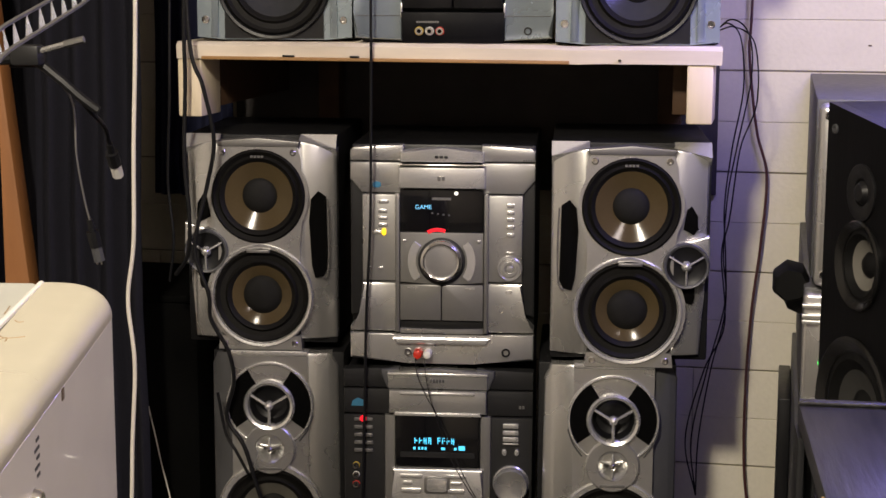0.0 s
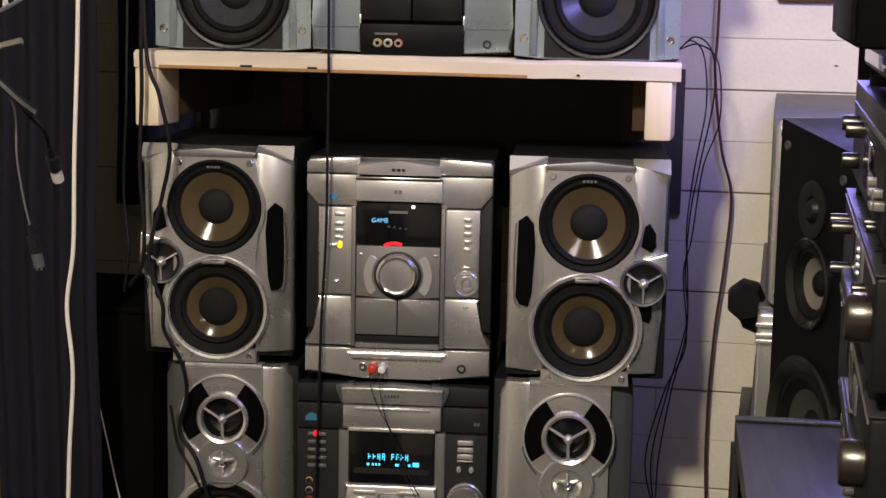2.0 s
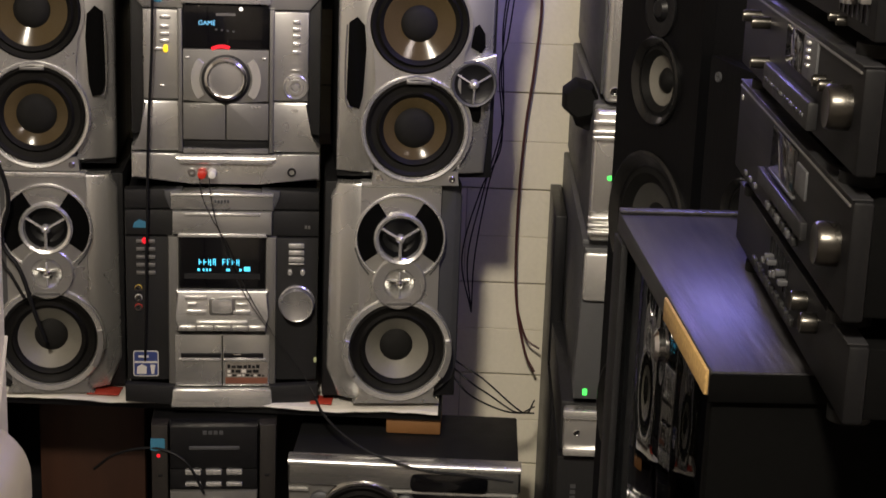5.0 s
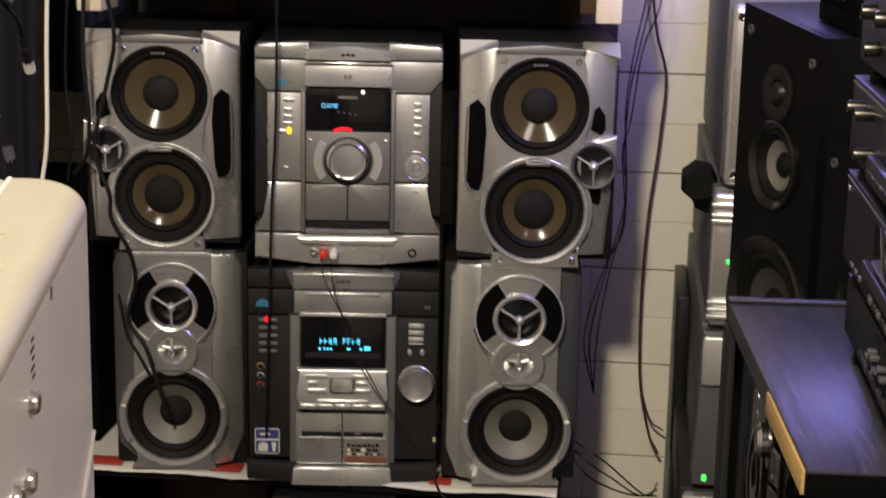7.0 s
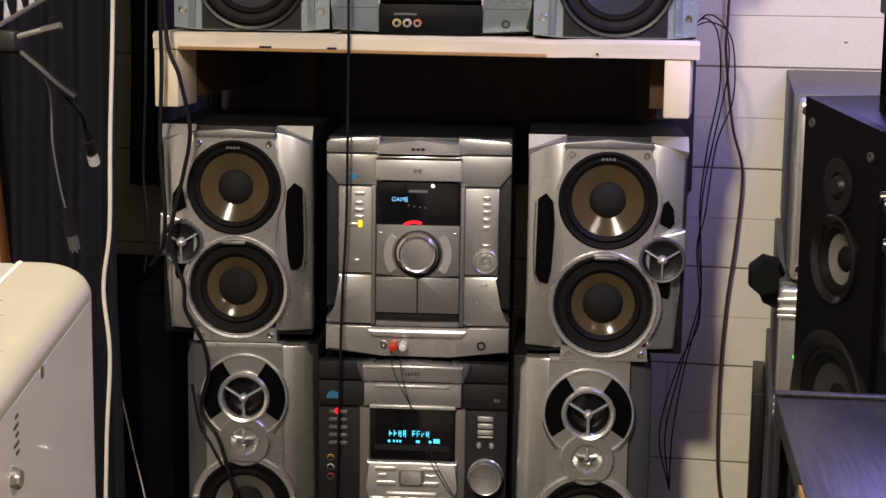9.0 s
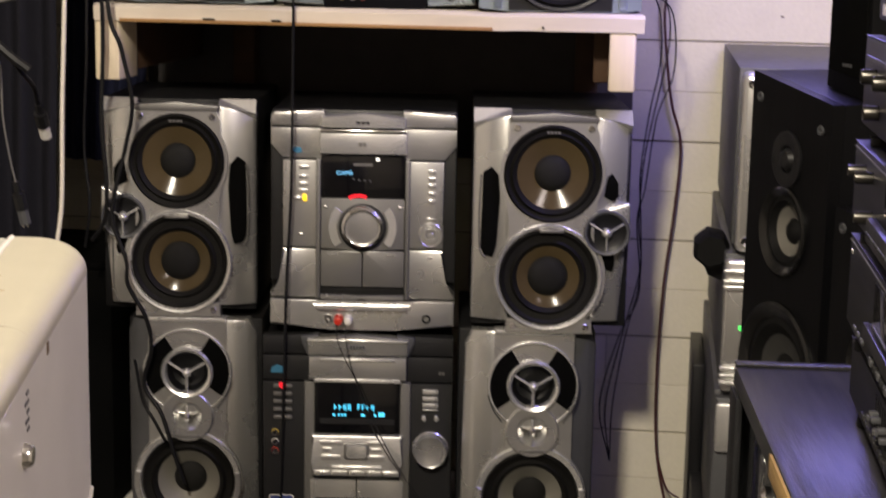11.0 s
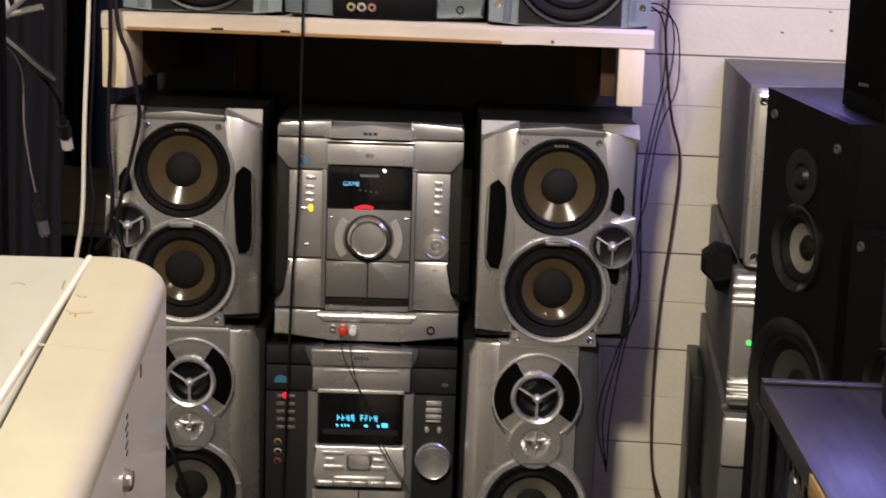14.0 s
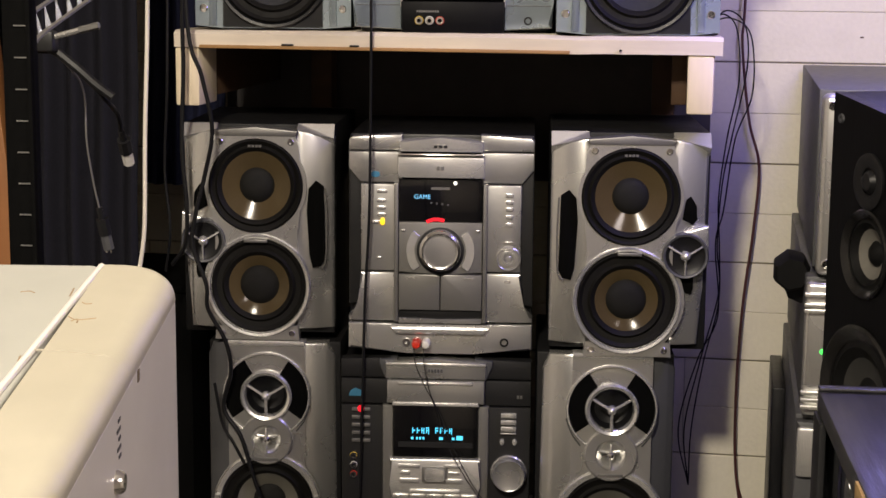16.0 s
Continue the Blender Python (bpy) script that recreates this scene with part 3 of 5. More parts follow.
    # keys on both columns
    for z, w in ((0.249, 0.016), (0.2345, 0.014), (0.2235, 0.014), (0.213, 0.014)):
        part("key", rbox(-0.098, -0.098 + w, -0.0065, 0.0, z - 0.0025, z + 0.0025, 0.001), SILVER_LIGHT, u)
    part("lit_key", plate(rounded(-0.0925, -0.0860, 0.1965, 0.2075, 0.003), -0.0070, 0.0, 0.001), AMBERGLOW, u, "glowing amber key")
    part("key", rbox(-0.106, -0.0935, -0.0065, 0.0, 0.199, 0.2035, 0.001), SILVER_LIGHT, u)
    for z in (0.245, 0.234, 0.2235, 0.2115, 0.1995):
        part("key", rbox(0.099, 0.1105, -0.0065, 0.0, z - 0.003, z + 0.003, 0.001), SILVER_LIGHT, u)
    part("key", rbox(0.0985, 0.110, -0.0055, 0.0, 0.171, 0.1735, 0.0006), SILVER_LIGHT, u)
    part("key", rbox(-0.112, -0.109, -0.0055, 0.0, 0.1445, 0.147, 0.0006), SILVER_LIGHT, u)
    part("key", rbox(-0.098, -0.091, -0.0055, 0.0, 0.1445, 0.147, 0.0006), SILVER_LIGHT, u)
    part("dial", lathe(0.104, 0.147, [(0.0195, -0.002), (0.0195, -0.006), (0.0175, -0.0075), (0.0150, -0.0055), (0.0125, -0.0055), (0.0115, -0.0085), (0.0085, -0.0085), (0.0075, -0.006), (0.0045, -0.009), (0, -0.0095)], 40), SILVER, u, "round ringed selector dial")
    part("emblem", plate(rounded(-0.107, -0.094, 0.270, 0.279, 0.004), -0.0028, 0.0, 0), TEAL, u, "small blue emblem")
    part("print_patch", plate(rounded(0.098, 0.108, 0.108, 0.113, 0.002), -0.0036, 0.0, 0), SILVER_LIGHT, u)
    bars(0.130, -0.0026, 0.3135, 0.014, 0.0022, 4, SILVER_DARK, u)
    # sockets with plugs
    part("phono_socket", lathe(-0.0515, 0.0155, [(0.0055, -0.007), (0.0055, -0.013), (0.003, -0.013), (0.003, -0.008)], 16), CHROME, u)
    part("red_plug", lathe(-0.0355, 0.0150, [(0.0072, -0.007), (0.0072, -0.022), (0.0060, -0.030), (0.003, -0.031), (0, -0.031)], 18), RED, u, "red phono plug")
    part("white_plug", lathe(-0.0205, 0.0150, [(0.0066, -0.007), (0.0066, -0.022), (0.0055, -0.030), (0.003, -0.031), (0, -0.031)], 18), WHITE, u, "white phono plug")
    part("headphone_socket", lathe(0.0995, 0.0165, [(0.0068, -0.006), (0.0068, -0.0105), (0.0042, -0.0105), (0.0042, -0.006), (0, -0.006)], 20), BLACK, u)
    return u


upper_unit(pose(0.004, 0.004, 1.088, 0, 0, 7))


# ---- lower hi-fi unit ----
def lower_unit(m):
    u = thing("mini_hifi_unit", m, "charcoal and silver mini hi-fi unit with cassette deck", "stereo")
    part("body", rbox(-0.145, 0.145, 0.02, 0.34, 0.0, 0.333, 0.004), BLACK, u, "black metal casing")
    for s in (-1, 1):
        X = lambda pts: [(s * x, z) for x, z in pts]
        part("side_cap", plate(X([(0.066, 0.304), (0.148, 0.304), (0.148, 0.333), (0.066, 0.336)]), 0.0, 0.024, 0.003), CHARCOAL, u)
        part("side_panel", plate(X([(0.076, 0.262), (0.148, 0.262), (0.148, 0.302), (0.076, 0.302)]), 0.0, 0.024, 0.003), CHARCOAL, u)
        part("side_panel", plate(X([(0.076, 0.028), (0.147, 0.028), (0.148, 0.26), (0.076, 0.26)]), -0.001, 0.024, 0.003), CHARCOAL, u, "charcoal side panel")
        part("side_foot", plate(X([(0.074, -0.010), (0.150, -0.004), (0.150, 0.026), (0.074, 0.022)]), -0.014, 0.000, 0.004), CHARCOAL, u)
        part("column_rim", plate(X([(0.066, 0.022), (0.083, 0.022), (0.083, 0.262), (0.066, 0.262)]), -0.006, 0.02, 0.004), SILVER_DARK, u)
        part("shoulder", plate(X([(0.060, 0.302), (0.078, 0.302), (0.088, 0.325), (0.088, 0.334), (0.060, 0.337)]), -0.006, 0.02, 0.003), GREY, u)
    part("sticker", rbox(0.1425, 0.1470, -0.0035, -0.0015, 0.058, 0.066, 0.0004), TAG, u, "small pale sticker on the edge")
    part("top_block", plate([(-0.078, 0.305), (0.078, 0.305), (0.078, 0.332), (0.0, 0.337), (-0.078, 0.332)], -0.011, 0.02, 0.004), SILVER, u, "silver top block")
    part("top_line", rbox(-0.078, 0.078, -0.0125, 0.0, 0.326, 0.331, 0.0015), SILVER_LIGHT, u)
    part("disc_tray", plate([(-0.076, 0.266), (0.076, 0.266), (0.076, 0.303), (-0.076, 0.303)], -0.0125, 0.02, 0.004), SILVER, u, "silver disc tray front")
    part("tray_line", rbox(-0.058, 0.058, -0.0150, 0.0, 0.2965, 0.3010, 0.001), SILVER_LIGHT, u)
    part("display_hood", plate([(-0.068, 0.2630), (0.068, 0.2630), (0.066, 0.268), (-0.066, 0.268)], -0.0145, 0.02, 0.001), SILVER_LIGHT, u)
    bars(0.0, -0.0116, 0.319, 0.024, 0.005, 5, GREY, u, "small grey maker's mark")
    d = part("display", plate([(-0.0655, 0.181), (0.0655, 0.181), (0.0655, 0.262), (-0.0655, 0.262)], -0.0085, 0.02, 0.002), WINDOW, u, "glossy black display window")
    bm = bmesh.new()
    rng = random.Random(4)
    for i in range(9):
        if i == 4:
            continue
        x = -0.036 + i * 0.0072
        rbox(x, x + 0.0046, -0.0092, -0.008, 0.2215, 0.2235, 0, bm)
        rbox(x, x + 0.0014, -0.0092, -0.008, 0.2180, 0.2270, 0, bm)
        if rng.random() > 0.4:
            rbox(x, x + 0.0046, -0.0092, -0.008, 0.2260, 0.2275, 0, bm)
        if rng.random() > 0.4:
            rbox(x + 0.0032, x + 0.0046, -0.0092, -0.008, 0.2165, 0.2270, 0, bm)
    for x, w in ((-0.038, 0.004), (-0.030, 0.003), (-0.025, 0.003), (-0.020, 0.003), (0.006, 0.006), (0.026, 0.004), (0.033, 0.010)):
        rbox(x, x + w, -0.0092, -0.008, 0.208, 0.212 + (0.003 if w > 0.008 else 0), 0, bm)
    part("display_segments", bm, CYAN, d, "glowing cyan display segments")
    part("window_band", rbox(-0.058, 0.058, -0.0092, -0.008, 0.1955, 0.2040, 0), CHARCOAL, d)
    part("control_panel", plate([(-0.071, 0.112), (0.069, 0.112), (0.067, 0.135), (0.071, 0.178), (-0.071, 0.178), (-0.067, 0.135)], -0.015, 0.02, 0.004), SILVER_LIGHT, u, "bright silver key panel")
    for x, z, w, h in ((-0.040, 0.1675, 0.034, 0.005), (0.030, 0.1675, 0.030, 0.005), (-0.046, 0.1565, 0.014, 0.005), (0.030, 0.1565, 0.018, 0.004), (-0.040, 0.1440, 0.030, 0.006), (0.030, 0.1440, 0.026, 0.006), (0.0, 0.1265, 0.078, 0.005)):
        part("key", rbox(x - w / 2, x + w / 2, -0.019, -0.012, z - h / 2, z + h / 2, 0.001), SILVER_LIGHT, u)
    part("cursor_frame", plate(rounded(-0.020, 0.020, 0.1400, 0.1665, 0.004), -0.0175, -0.012, 0.001), SILVER_DARK, u)
    part("cursor_key", plate(rounded(-0.0155, 0.0155, 0.1435, 0.1640, 0.003), -0.021, -0.012, 0.002), SILVER_LIGHT, u, "large bright cursor key")
    for i in range(5):
        part("preset_key", rbox(-0.066 + i * 0.0268, -0.0405 + i * 0.0268, -0.018, -0.012, 0.1135, 0.1205, 0.001), SILVER, u)
    for s in (-1, 1):
        part("cassette_door", plate([(s * 0.0006, 0.020), (s * 0.073, 0.020), (s * 0.073, 0.104), (s * 0.0006, 0.104)], -0.0075, 0.02, 0.002), SILVER, u, "silver cassette door")
        part("deck_slot", rbox(min(s * 0.002, s * 0.064), max(s * 0.002, s * 0.064), -0.0085, 0.0, 0.0665, 0.0745, 0.001), BLACK, u)
        part("slot_lip", rbox(min(s * 0.002, s * 0.068), max(s * 0.002, s * 0.068), -0.0105, -0.006, 0.0620, 0.0662, 0.001), SILVER_LIGHT, u)
    # Chrome sliver painted as a glint in the deck slot.
    part("deck_glint", rbox(0.018, 0.030, -0.0095, -0.006, 0.0705, 0.0730, 0.0005), CHROME, u)
    st = part("sticker", plate(rounded(0.0045, 0.071, 0.024, 0.060, 0.002), -0.0085, -0.006, 0), STICKERGREY, u, "worn grey, black and orange sticker")
    part("orange_band", rbox(0.005, 0.0705, -0.0089, -0.0082, 0.0245, 0.0345, 0), ORANGEPRINT, st, "faded orange band")
    rng = random.Random(8)
    for z, h, n in ((0.053, 0.006, 7), (0.0455, 0.006, 6), (0.0385, 0.004, 9)):
        x = 0.008
        for i in range(n):
            w = rng.uniform(0.004, 0.0095) * 6 / n
            part("printed_mark", rbox(x, x + w, -0.0090, -0.0083, z - h / 2, z + h / 2 * rng.uniform(0.3, 1), 0), BLACK if rng.random() < 0.7 else PAPER, st, "unreadable print")
            x += w + 0.0018
    part("plinth", plate([(-0.080, -0.013), (0.080, -0.013), (0.077, 0.0165), (-0.077, 0.0165)], -0.018, 0.000, 0.005), SILVER_LIGHT, u, "bright silver plinth strip")
    # keys, sockets and knob on the dark panels
    for i in range(5):
        for x in (-0.1245, -0.1085):
            z = 0.253 - i * 0.0125
            part("key", rbox(x - 0.0065, x + 0.0065, -0.005, 0.0, z - 0.0028, z + 0.0028, 0.001), SILVER_DARK, u)
    part("indicator", lathe(-0.117, 0.2545, [(0.0055, -0.0045), (0.004, -0.007), (0, -0.0075)], 16), REDGLOW, u, "glowing red lamp")
    for z, c in ((0.178, YELLOW), (0.1625, WHITE), (0.1475, RED)):
        part("phono_socket", lathe(-0.1285, z, [(0.0052, -0.001), (0.0052, -0.006), (0.003, -0.006), (0.003, -0.002)], 14), CHROME, u)
        part("socket_ring", lathe(-0.1285, z, [(0.0058, -0.001), (0.0058, -0.0025), (0.0050, -0.0025)], 16), c, u)
    b = part("sticker", plate(rounded(-0.138, -0.099, 0.034, 0.076, 0.004), -0.0018, 0.0, 0), PAPER, u, "blue and white award sticker")
    part("blue_field", plate(rounded(-0.1365, -0.1005, 0.0355, 0.0745, 0.003), -0.0021, -0.0012, 0), BLUEPRINT, b, "dark blue field")
    part("white_band", rbox(-0.1360, -0.1010, -0.0025, -0.0018, 0.0560, 0.0590, 0), PAPER, b)
    part("pale_patch", plate([(-0.133, 0.038), (-0.118, 0.038), (-0.117, 0.050), (-0.125, 0.054), (-0.132, 0.050)], -0.0025, -0.0018, 0), PAPER, b, "white unreadable print")
    part("pale_patch", rbox(-0.130, -0.114, -0.0025, -0.0018, 0.0650, 0.0685, 0), PAPER, b)
    part("pale_patch", plate([(-0.110, 0.038), (-0.106, 0.038), (-0.104, 0.053), (-0.112, 0.053)], -0.0025, -0.0018, 0), PAPER, b)
    part("emblem", plate([(-0.136, 0.274), (-0.114, 0.274), (-0.116, 0.283), (-0.126, 0.287), (-0.134, 0.282)], -0.0012, 0.001, 0), TEAL, u, "small blue fan emblem")
    for z in (0.248, 0.237, 0.2265):
        part("key", rbox(0.1015, 0.126, -0.0065, 0.0, z - 0.0038, z + 0.0038, 0.001), SILVER_LIGHT, u)
    part("key", rbox(0.1015, 0.126, -0.0065, 0.0, 0.2180, 0.2205, 0.0008), SILVER_LIGHT, u)
    for x in (0.104, 0.1235):
        part("small_key", plate(rounded(x - 0.0034, x + 0.0034, 0.2005, 0.2105, 0.003), -0.006, 0.0, 0.001), SILVER_LIGHT, u)
    part("volume_knob", lathe(0.115, 0.156, [(0.0285, -0.001), (0.0285, -0.006), (0.0265, -0.008), (0.0265, -0.020), (0.0245, -0.0235), (0.0225, -0.0225), (0, -0.0232)], 48), SILVER, u, "round silver volume knob")
    bars(0.131, -0.0012, 0.277, 0.010, 0.005, 2, SILVER_DARK, u, "small disc mark")
    return u


lower_unit(pose(-0.001, 0.0, 0.740, 0, 0, 7))


# ---- wooden shelf over the stack ----
shelf = thing("wooden_shelf", pose(0.0, -0.03, 1.462), "rough bare pine shelf on two upright blocks", "shelf")
bm = bmesh.new()
rng = random.Random(3)
n = 40
rows = []
for i in range(n + 1):
    x = -0.405 + 0.826 * i / n
    wob = 0.0012 * noise.noise((x * 22, 0, 3)) + 0.0016 * noise.noise((x * 7, 4, 0))
    up = 0.004 * (1 - (x / 0.42)) * 0.5
    rows.append([bm.verts.new((x, -0.002 + wob, 0.0895 + wob)), bm.verts.new((x, -0.004 + wob, 0.110 + wob)), bm.verts.new((x, 0.004 + wob, 0.1155 + wob * 1.5)), bm.verts.new((x - max(x, 0) * 0.085, 0.47, 0.1155)), bm.verts.new((x - max(x, 0) * 0.085, 0.47, 0.0895))])
for a, b in zip(rows, rows[1:]):
    for k in range(5):
        bm.faces.new((a[k], a[(k + 1) % 5], b[(k + 1) % 5], b[k]))
bm.faces.new(rows[0][::-1])
bm.faces.new(rows[-1])
board = part("board", bm, PINE, shelf, "splintered raw pine board")
part("board_layer", rbox(-0.364, 0.20, -0.0075, 0.01, 0.0885, 0.0935, 0.001), PLY, shelf, "orange lower ply of the board")
for x, w in ((-0.235, 0.018), (-0.13, 0.014), (0.272, 0.004)):
    part("knot_hole", rbox(x, x + w, -0.0090, 0.0, 0.0935, 0.0965, 0.001), BLACK, shelf)
part("upright", rbox(-0.405, -0.367, 0.0, 0.089, 0.0, 0.0885, 0.003), PINE_UP, shelf, "short pine block")
part("upright", rbox(0.371, 0.409, 0.0, 0.089, 0.004, 0.0885, 0.003), PINE_UP, shelf, "short pine block")
# Rails and braces hold the shade under the board in their colour.
part("side_rail", rbox(-0.404, -0.368, 0.092, 0.47, 0.010, 0.0885, 0.002), PLY_DARKENED, shelf)
part("side_rail", rbox(0.345, 0.368, 0.092, 0.47, 0.010, 0.0885, 0.002), PLY_DARKENED, shelf)
part("brace", rbox(-0.30, -0.262, 0.42, 0.46, -0.06, 0.088, 0.002), PLY_DARKENED, shelf)
part("brace", rbox(0.30, 0.338, 0.42, 0.46, -0.06, 0.088, 0.002), PLY_DARKENED, shelf)
# Sheet added over the wall to carry the shade in the recess.
part("rear_panel", rbox(-0.47, 0.40, 0.4705, 0.482, -0.16, 0.089, 0.001), RECESSDARK, shelf, "dark sheet added for the shade behind the shelf")


# ---- equipment on the wooden shelf ----
def shelf_speaker(m, label):
    sp = thing("bookshelf_speaker", m, label, "speaker", "loudspeakers on the wooden shelf")
    part("cabinet", rbox(-0.120, 0.120, 0.018, 0.27, 0.0, 0.222, 0.003), BOXBLACK, sp)
    part("face", pierced([(-0.119, 0.004), (-0.078, 0.0), (0.078, 0.0), (0.119, 0.004), (0.119, 0.222), (-0.119, 0.222)], [(0, 0.088, 0.079)], -0.004, 0.018), SILVER_BLUE, sp, "cool silver front")
    for s in (-1, 1):
        part("side_rib", plate([(s * 0.086, 0.004), (s * 0.098, 0.004), (s * 0.094, 0.215), (s * 0.082, 0.215)], -0.008, 0.0, 0.003), SILVER_BLUE, sp)
        screw(s * 0.106, -0.004, 0.030, sp, 0.006)
        screw(s * 0.106, -0.004, 0.205, sp, 0.006)
    part("woofer_well", pierced([(-0.076, 0.002), (0.076, 0.002), (0.076, 0.14), (0.04, 0.165), (-0.04, 0.165), (-0.076, 0.14)], [(0, 0.088, 0.074)], -0.007, -0.003), BLACK, sp)
    woofer(sp, 0.0, 0.088, 0.088, 0.080, 0.054, 0.028, mat("dark_gloss_cone", (0.035, 0.037, 0.042), 0.22, 0.2, 0.06, 500, 0.02, blot=14), BLACK, 0.02, y=-0.008)
    part("tweeter", lathe(0, 0.195, [(0.02, -0.002), (0.019, -0.012), (0.012, -0.006), (0.006, -0.004), (0, -0.010)], 40), CHROME, sp)
    return sp


shelf_speaker(pose(-0.256, -0.005, 1.5805, 0, 0, 7), "silver-blue speaker with black woofer on the pine shelf")
shelf_speaker(pose(0.296, -0.005, 1.5790, 0, 0, 7), "silver-blue speaker with black woofer at the shelf end")


def shelf_unit(m):
    u = thing("mini_hifi_unit", m, "silver-blue mini hi-fi unit with black front deck", "stereo")
    part("body", rbox(-0.140, 0.140, 0.02, 0.26, 0.0, 0.225, 0.003), BLACK, u)
    for s in (-1, 1):
        part("side_panel", plate([(s * 0.076, 0.002), (s * 0.148, 0.006), (s * 0.150, 0.045), (s * 0.145, 0.225), (s * 0.076, 0.225)], -0.002, 0.024, 0.006), SILVER_BLUE, u, "cool silver side panel")
        part("seam", rbox(min(s * 0.078, s * 0.146), max(s * 0.078, s * 0.146), -0.0032, 0.0, 0.0385, 0.040, 0), GREY, u)
        # Short lighter strip paints a glint on the panel's inner edge.
        part("edge_glint", rbox(s * 0.077 - 0.0015, s * 0.077 + 0.0015, -0.006, 0.004, 0.036, 0.058, 0.001), SILVER_LIGHT, u)
        part("cassette_door", plate([(s * 0.001, 0.05), (s * 0.074, 0.05), (s * 0.074, 0.13), (s * 0.001, 0.13)], -0.009, 0.02, 0.002), GLOSSFRAME, u)
    part("deck_front", plate([(-0.076, -0.001), (0.076, -0.001), (0.078, 0.045), (-0.078, 0.045)], -0.008, 0.02, 0.003), TOWERBLACK, u, "black socket panel")
    for i, c in enumerate((YELLOW, WHITE, RED)):
        x = -0.050 + i * 0.0155
        part("phono_socket", lathe(x, 0.0165, [(0.0056, -0.008), (0.0056, -0.014), (0.003, -0.014), (0.003, -0.009)], 16), CHROME, u)
        part("socket_ring", lathe(x, 0.0165, [(0.0066, -0.008), (0.0066, -0.011), (0.0057, -0.011)], 16), c, u)
    bars(-0.037, -0.0082, 0.030, 0.034, 0.003, 10, SILVER_DARK, u)
    part("headphone_socket", lathe(0.112, 0.017, [(0.0062, -0.002), (0.0062, -0.005), (0.004, -0.005), (0.004, 0.0), (0, 0.0)], 18), BLACK, u)
    part("display", plate([(-0.07, 0.14), (0.07, 0.14), (0.07, 0.19), (-0.07, 0.19)], -0.006, 0.02, 0.002), WINDOW, u)
    part("disc_tray", plate([(-0.07, 0.195), (0.07, 0.195), (0.07, 0.222), (-0.07, 0.222)], -0.006, 0.02, 0.003), SILVER_BLUE, u)
    return u


shelf_unit(pose(0.021, -0.004, 1.5795, 0, 0, 7))


# Board above the view, added to throw its shadow on the wall.
upper = thing("wooden_shelf", pose(0.0, -0.03, 1.815), "unseen pine board added to cast a shadow on the wall", "shelf")
part("board", rbox(-0.42, 0.447, 0.0, 0.482, 0.0, 0.020, 0.002), PINE, upper)
part("bracket", rbox(-0.40, -0.38, 0.30, 0.482, -0.10, -0.0005, 0.002), PLY, upper)


# ---- bench under the stack ----
bench = thing("bench", pose(0.0, 0.0, 0.0), "low black bench with a paper covered top", "bench")
part("bench_top", rbox(-0.62, 0.345, 0.004, 0.42, 0.712, 0.731, 0.002), BLACK, bench)
part("support_block", rbox(0.258, 0.345, 0.012, 0.09, 0.6850, 0.7115, 0.003), BLOCKWOOD, bench, "short orange wooden block")
part("support_block", rbox(0.252, 0.338, 0.10, 0.19, 0.0, 0.7115, 0.003), BROWN, bench)
part("end_panel", rbox(-0.62, -0.60, 0.02, 0.42, 0.0, 0.7115, 0.002), BROWN, bench)
part("rear_panel", rbox(-0.60, 0.25, 0.35, 0.37, 0.0, 0.7115, 0.002), BLACK, bench)
part("wood_panel", rbox(-0.36, -0.175, 0.24, 0.26, 0.0, 0.7115, 0.002), BROWN, bench, "dark red stained wood panel")

cover = thing("paper_cover", pose(0, 0, 0.7315), "white paper sheet with red print over the bench", "paper")
bm = bmesh.new()
rows = []
for i in range(61):
    x = -0.52 + 0.86 * i / 60
    w = 0.004 * noise.noise((x * 9, 1, 0)) + 0.002 * noise.noise((x * 30, 2, 0))
    rows.append([bm.verts.new((x, 0.40, 0.0035)), bm.verts.new((x, 0.012, 0.0035)), bm.verts.new((x, -0.004 + w, 0.0022 + w * 0.4)), bm.verts.new((x, -0.010 + w, 0.0005 + w)), bm.verts.new((x, -0.012 + w, -0.0035 + w)),
                 bm.verts.new((x, -0.009 + w, -0.0045 + w)), bm.verts.new((x, -0.003 + w, 0.0002 + w * 0.4)), bm.verts.new((x, 0.40, 0.0004))])
for a, b in zip(rows, rows[1:]):
    for k in range(8):
        bm.faces.new((a[k], a[(k + 1) % 8], b[(k + 1) % 8], b[k]))
part("sheet", bm, PAPER, cover)
for x0, x1 in ((-0.215, -0.165), (0.138, 0.172), (-0.44, -0.36)):
    bm = bmesh.new()
    rbox(x0, x1, -0.006, 0.03, 0.0042, 0.0060, 0.0005, bm)
    part("red_patch", bm, REDPAPER, cover, "red printed patch")


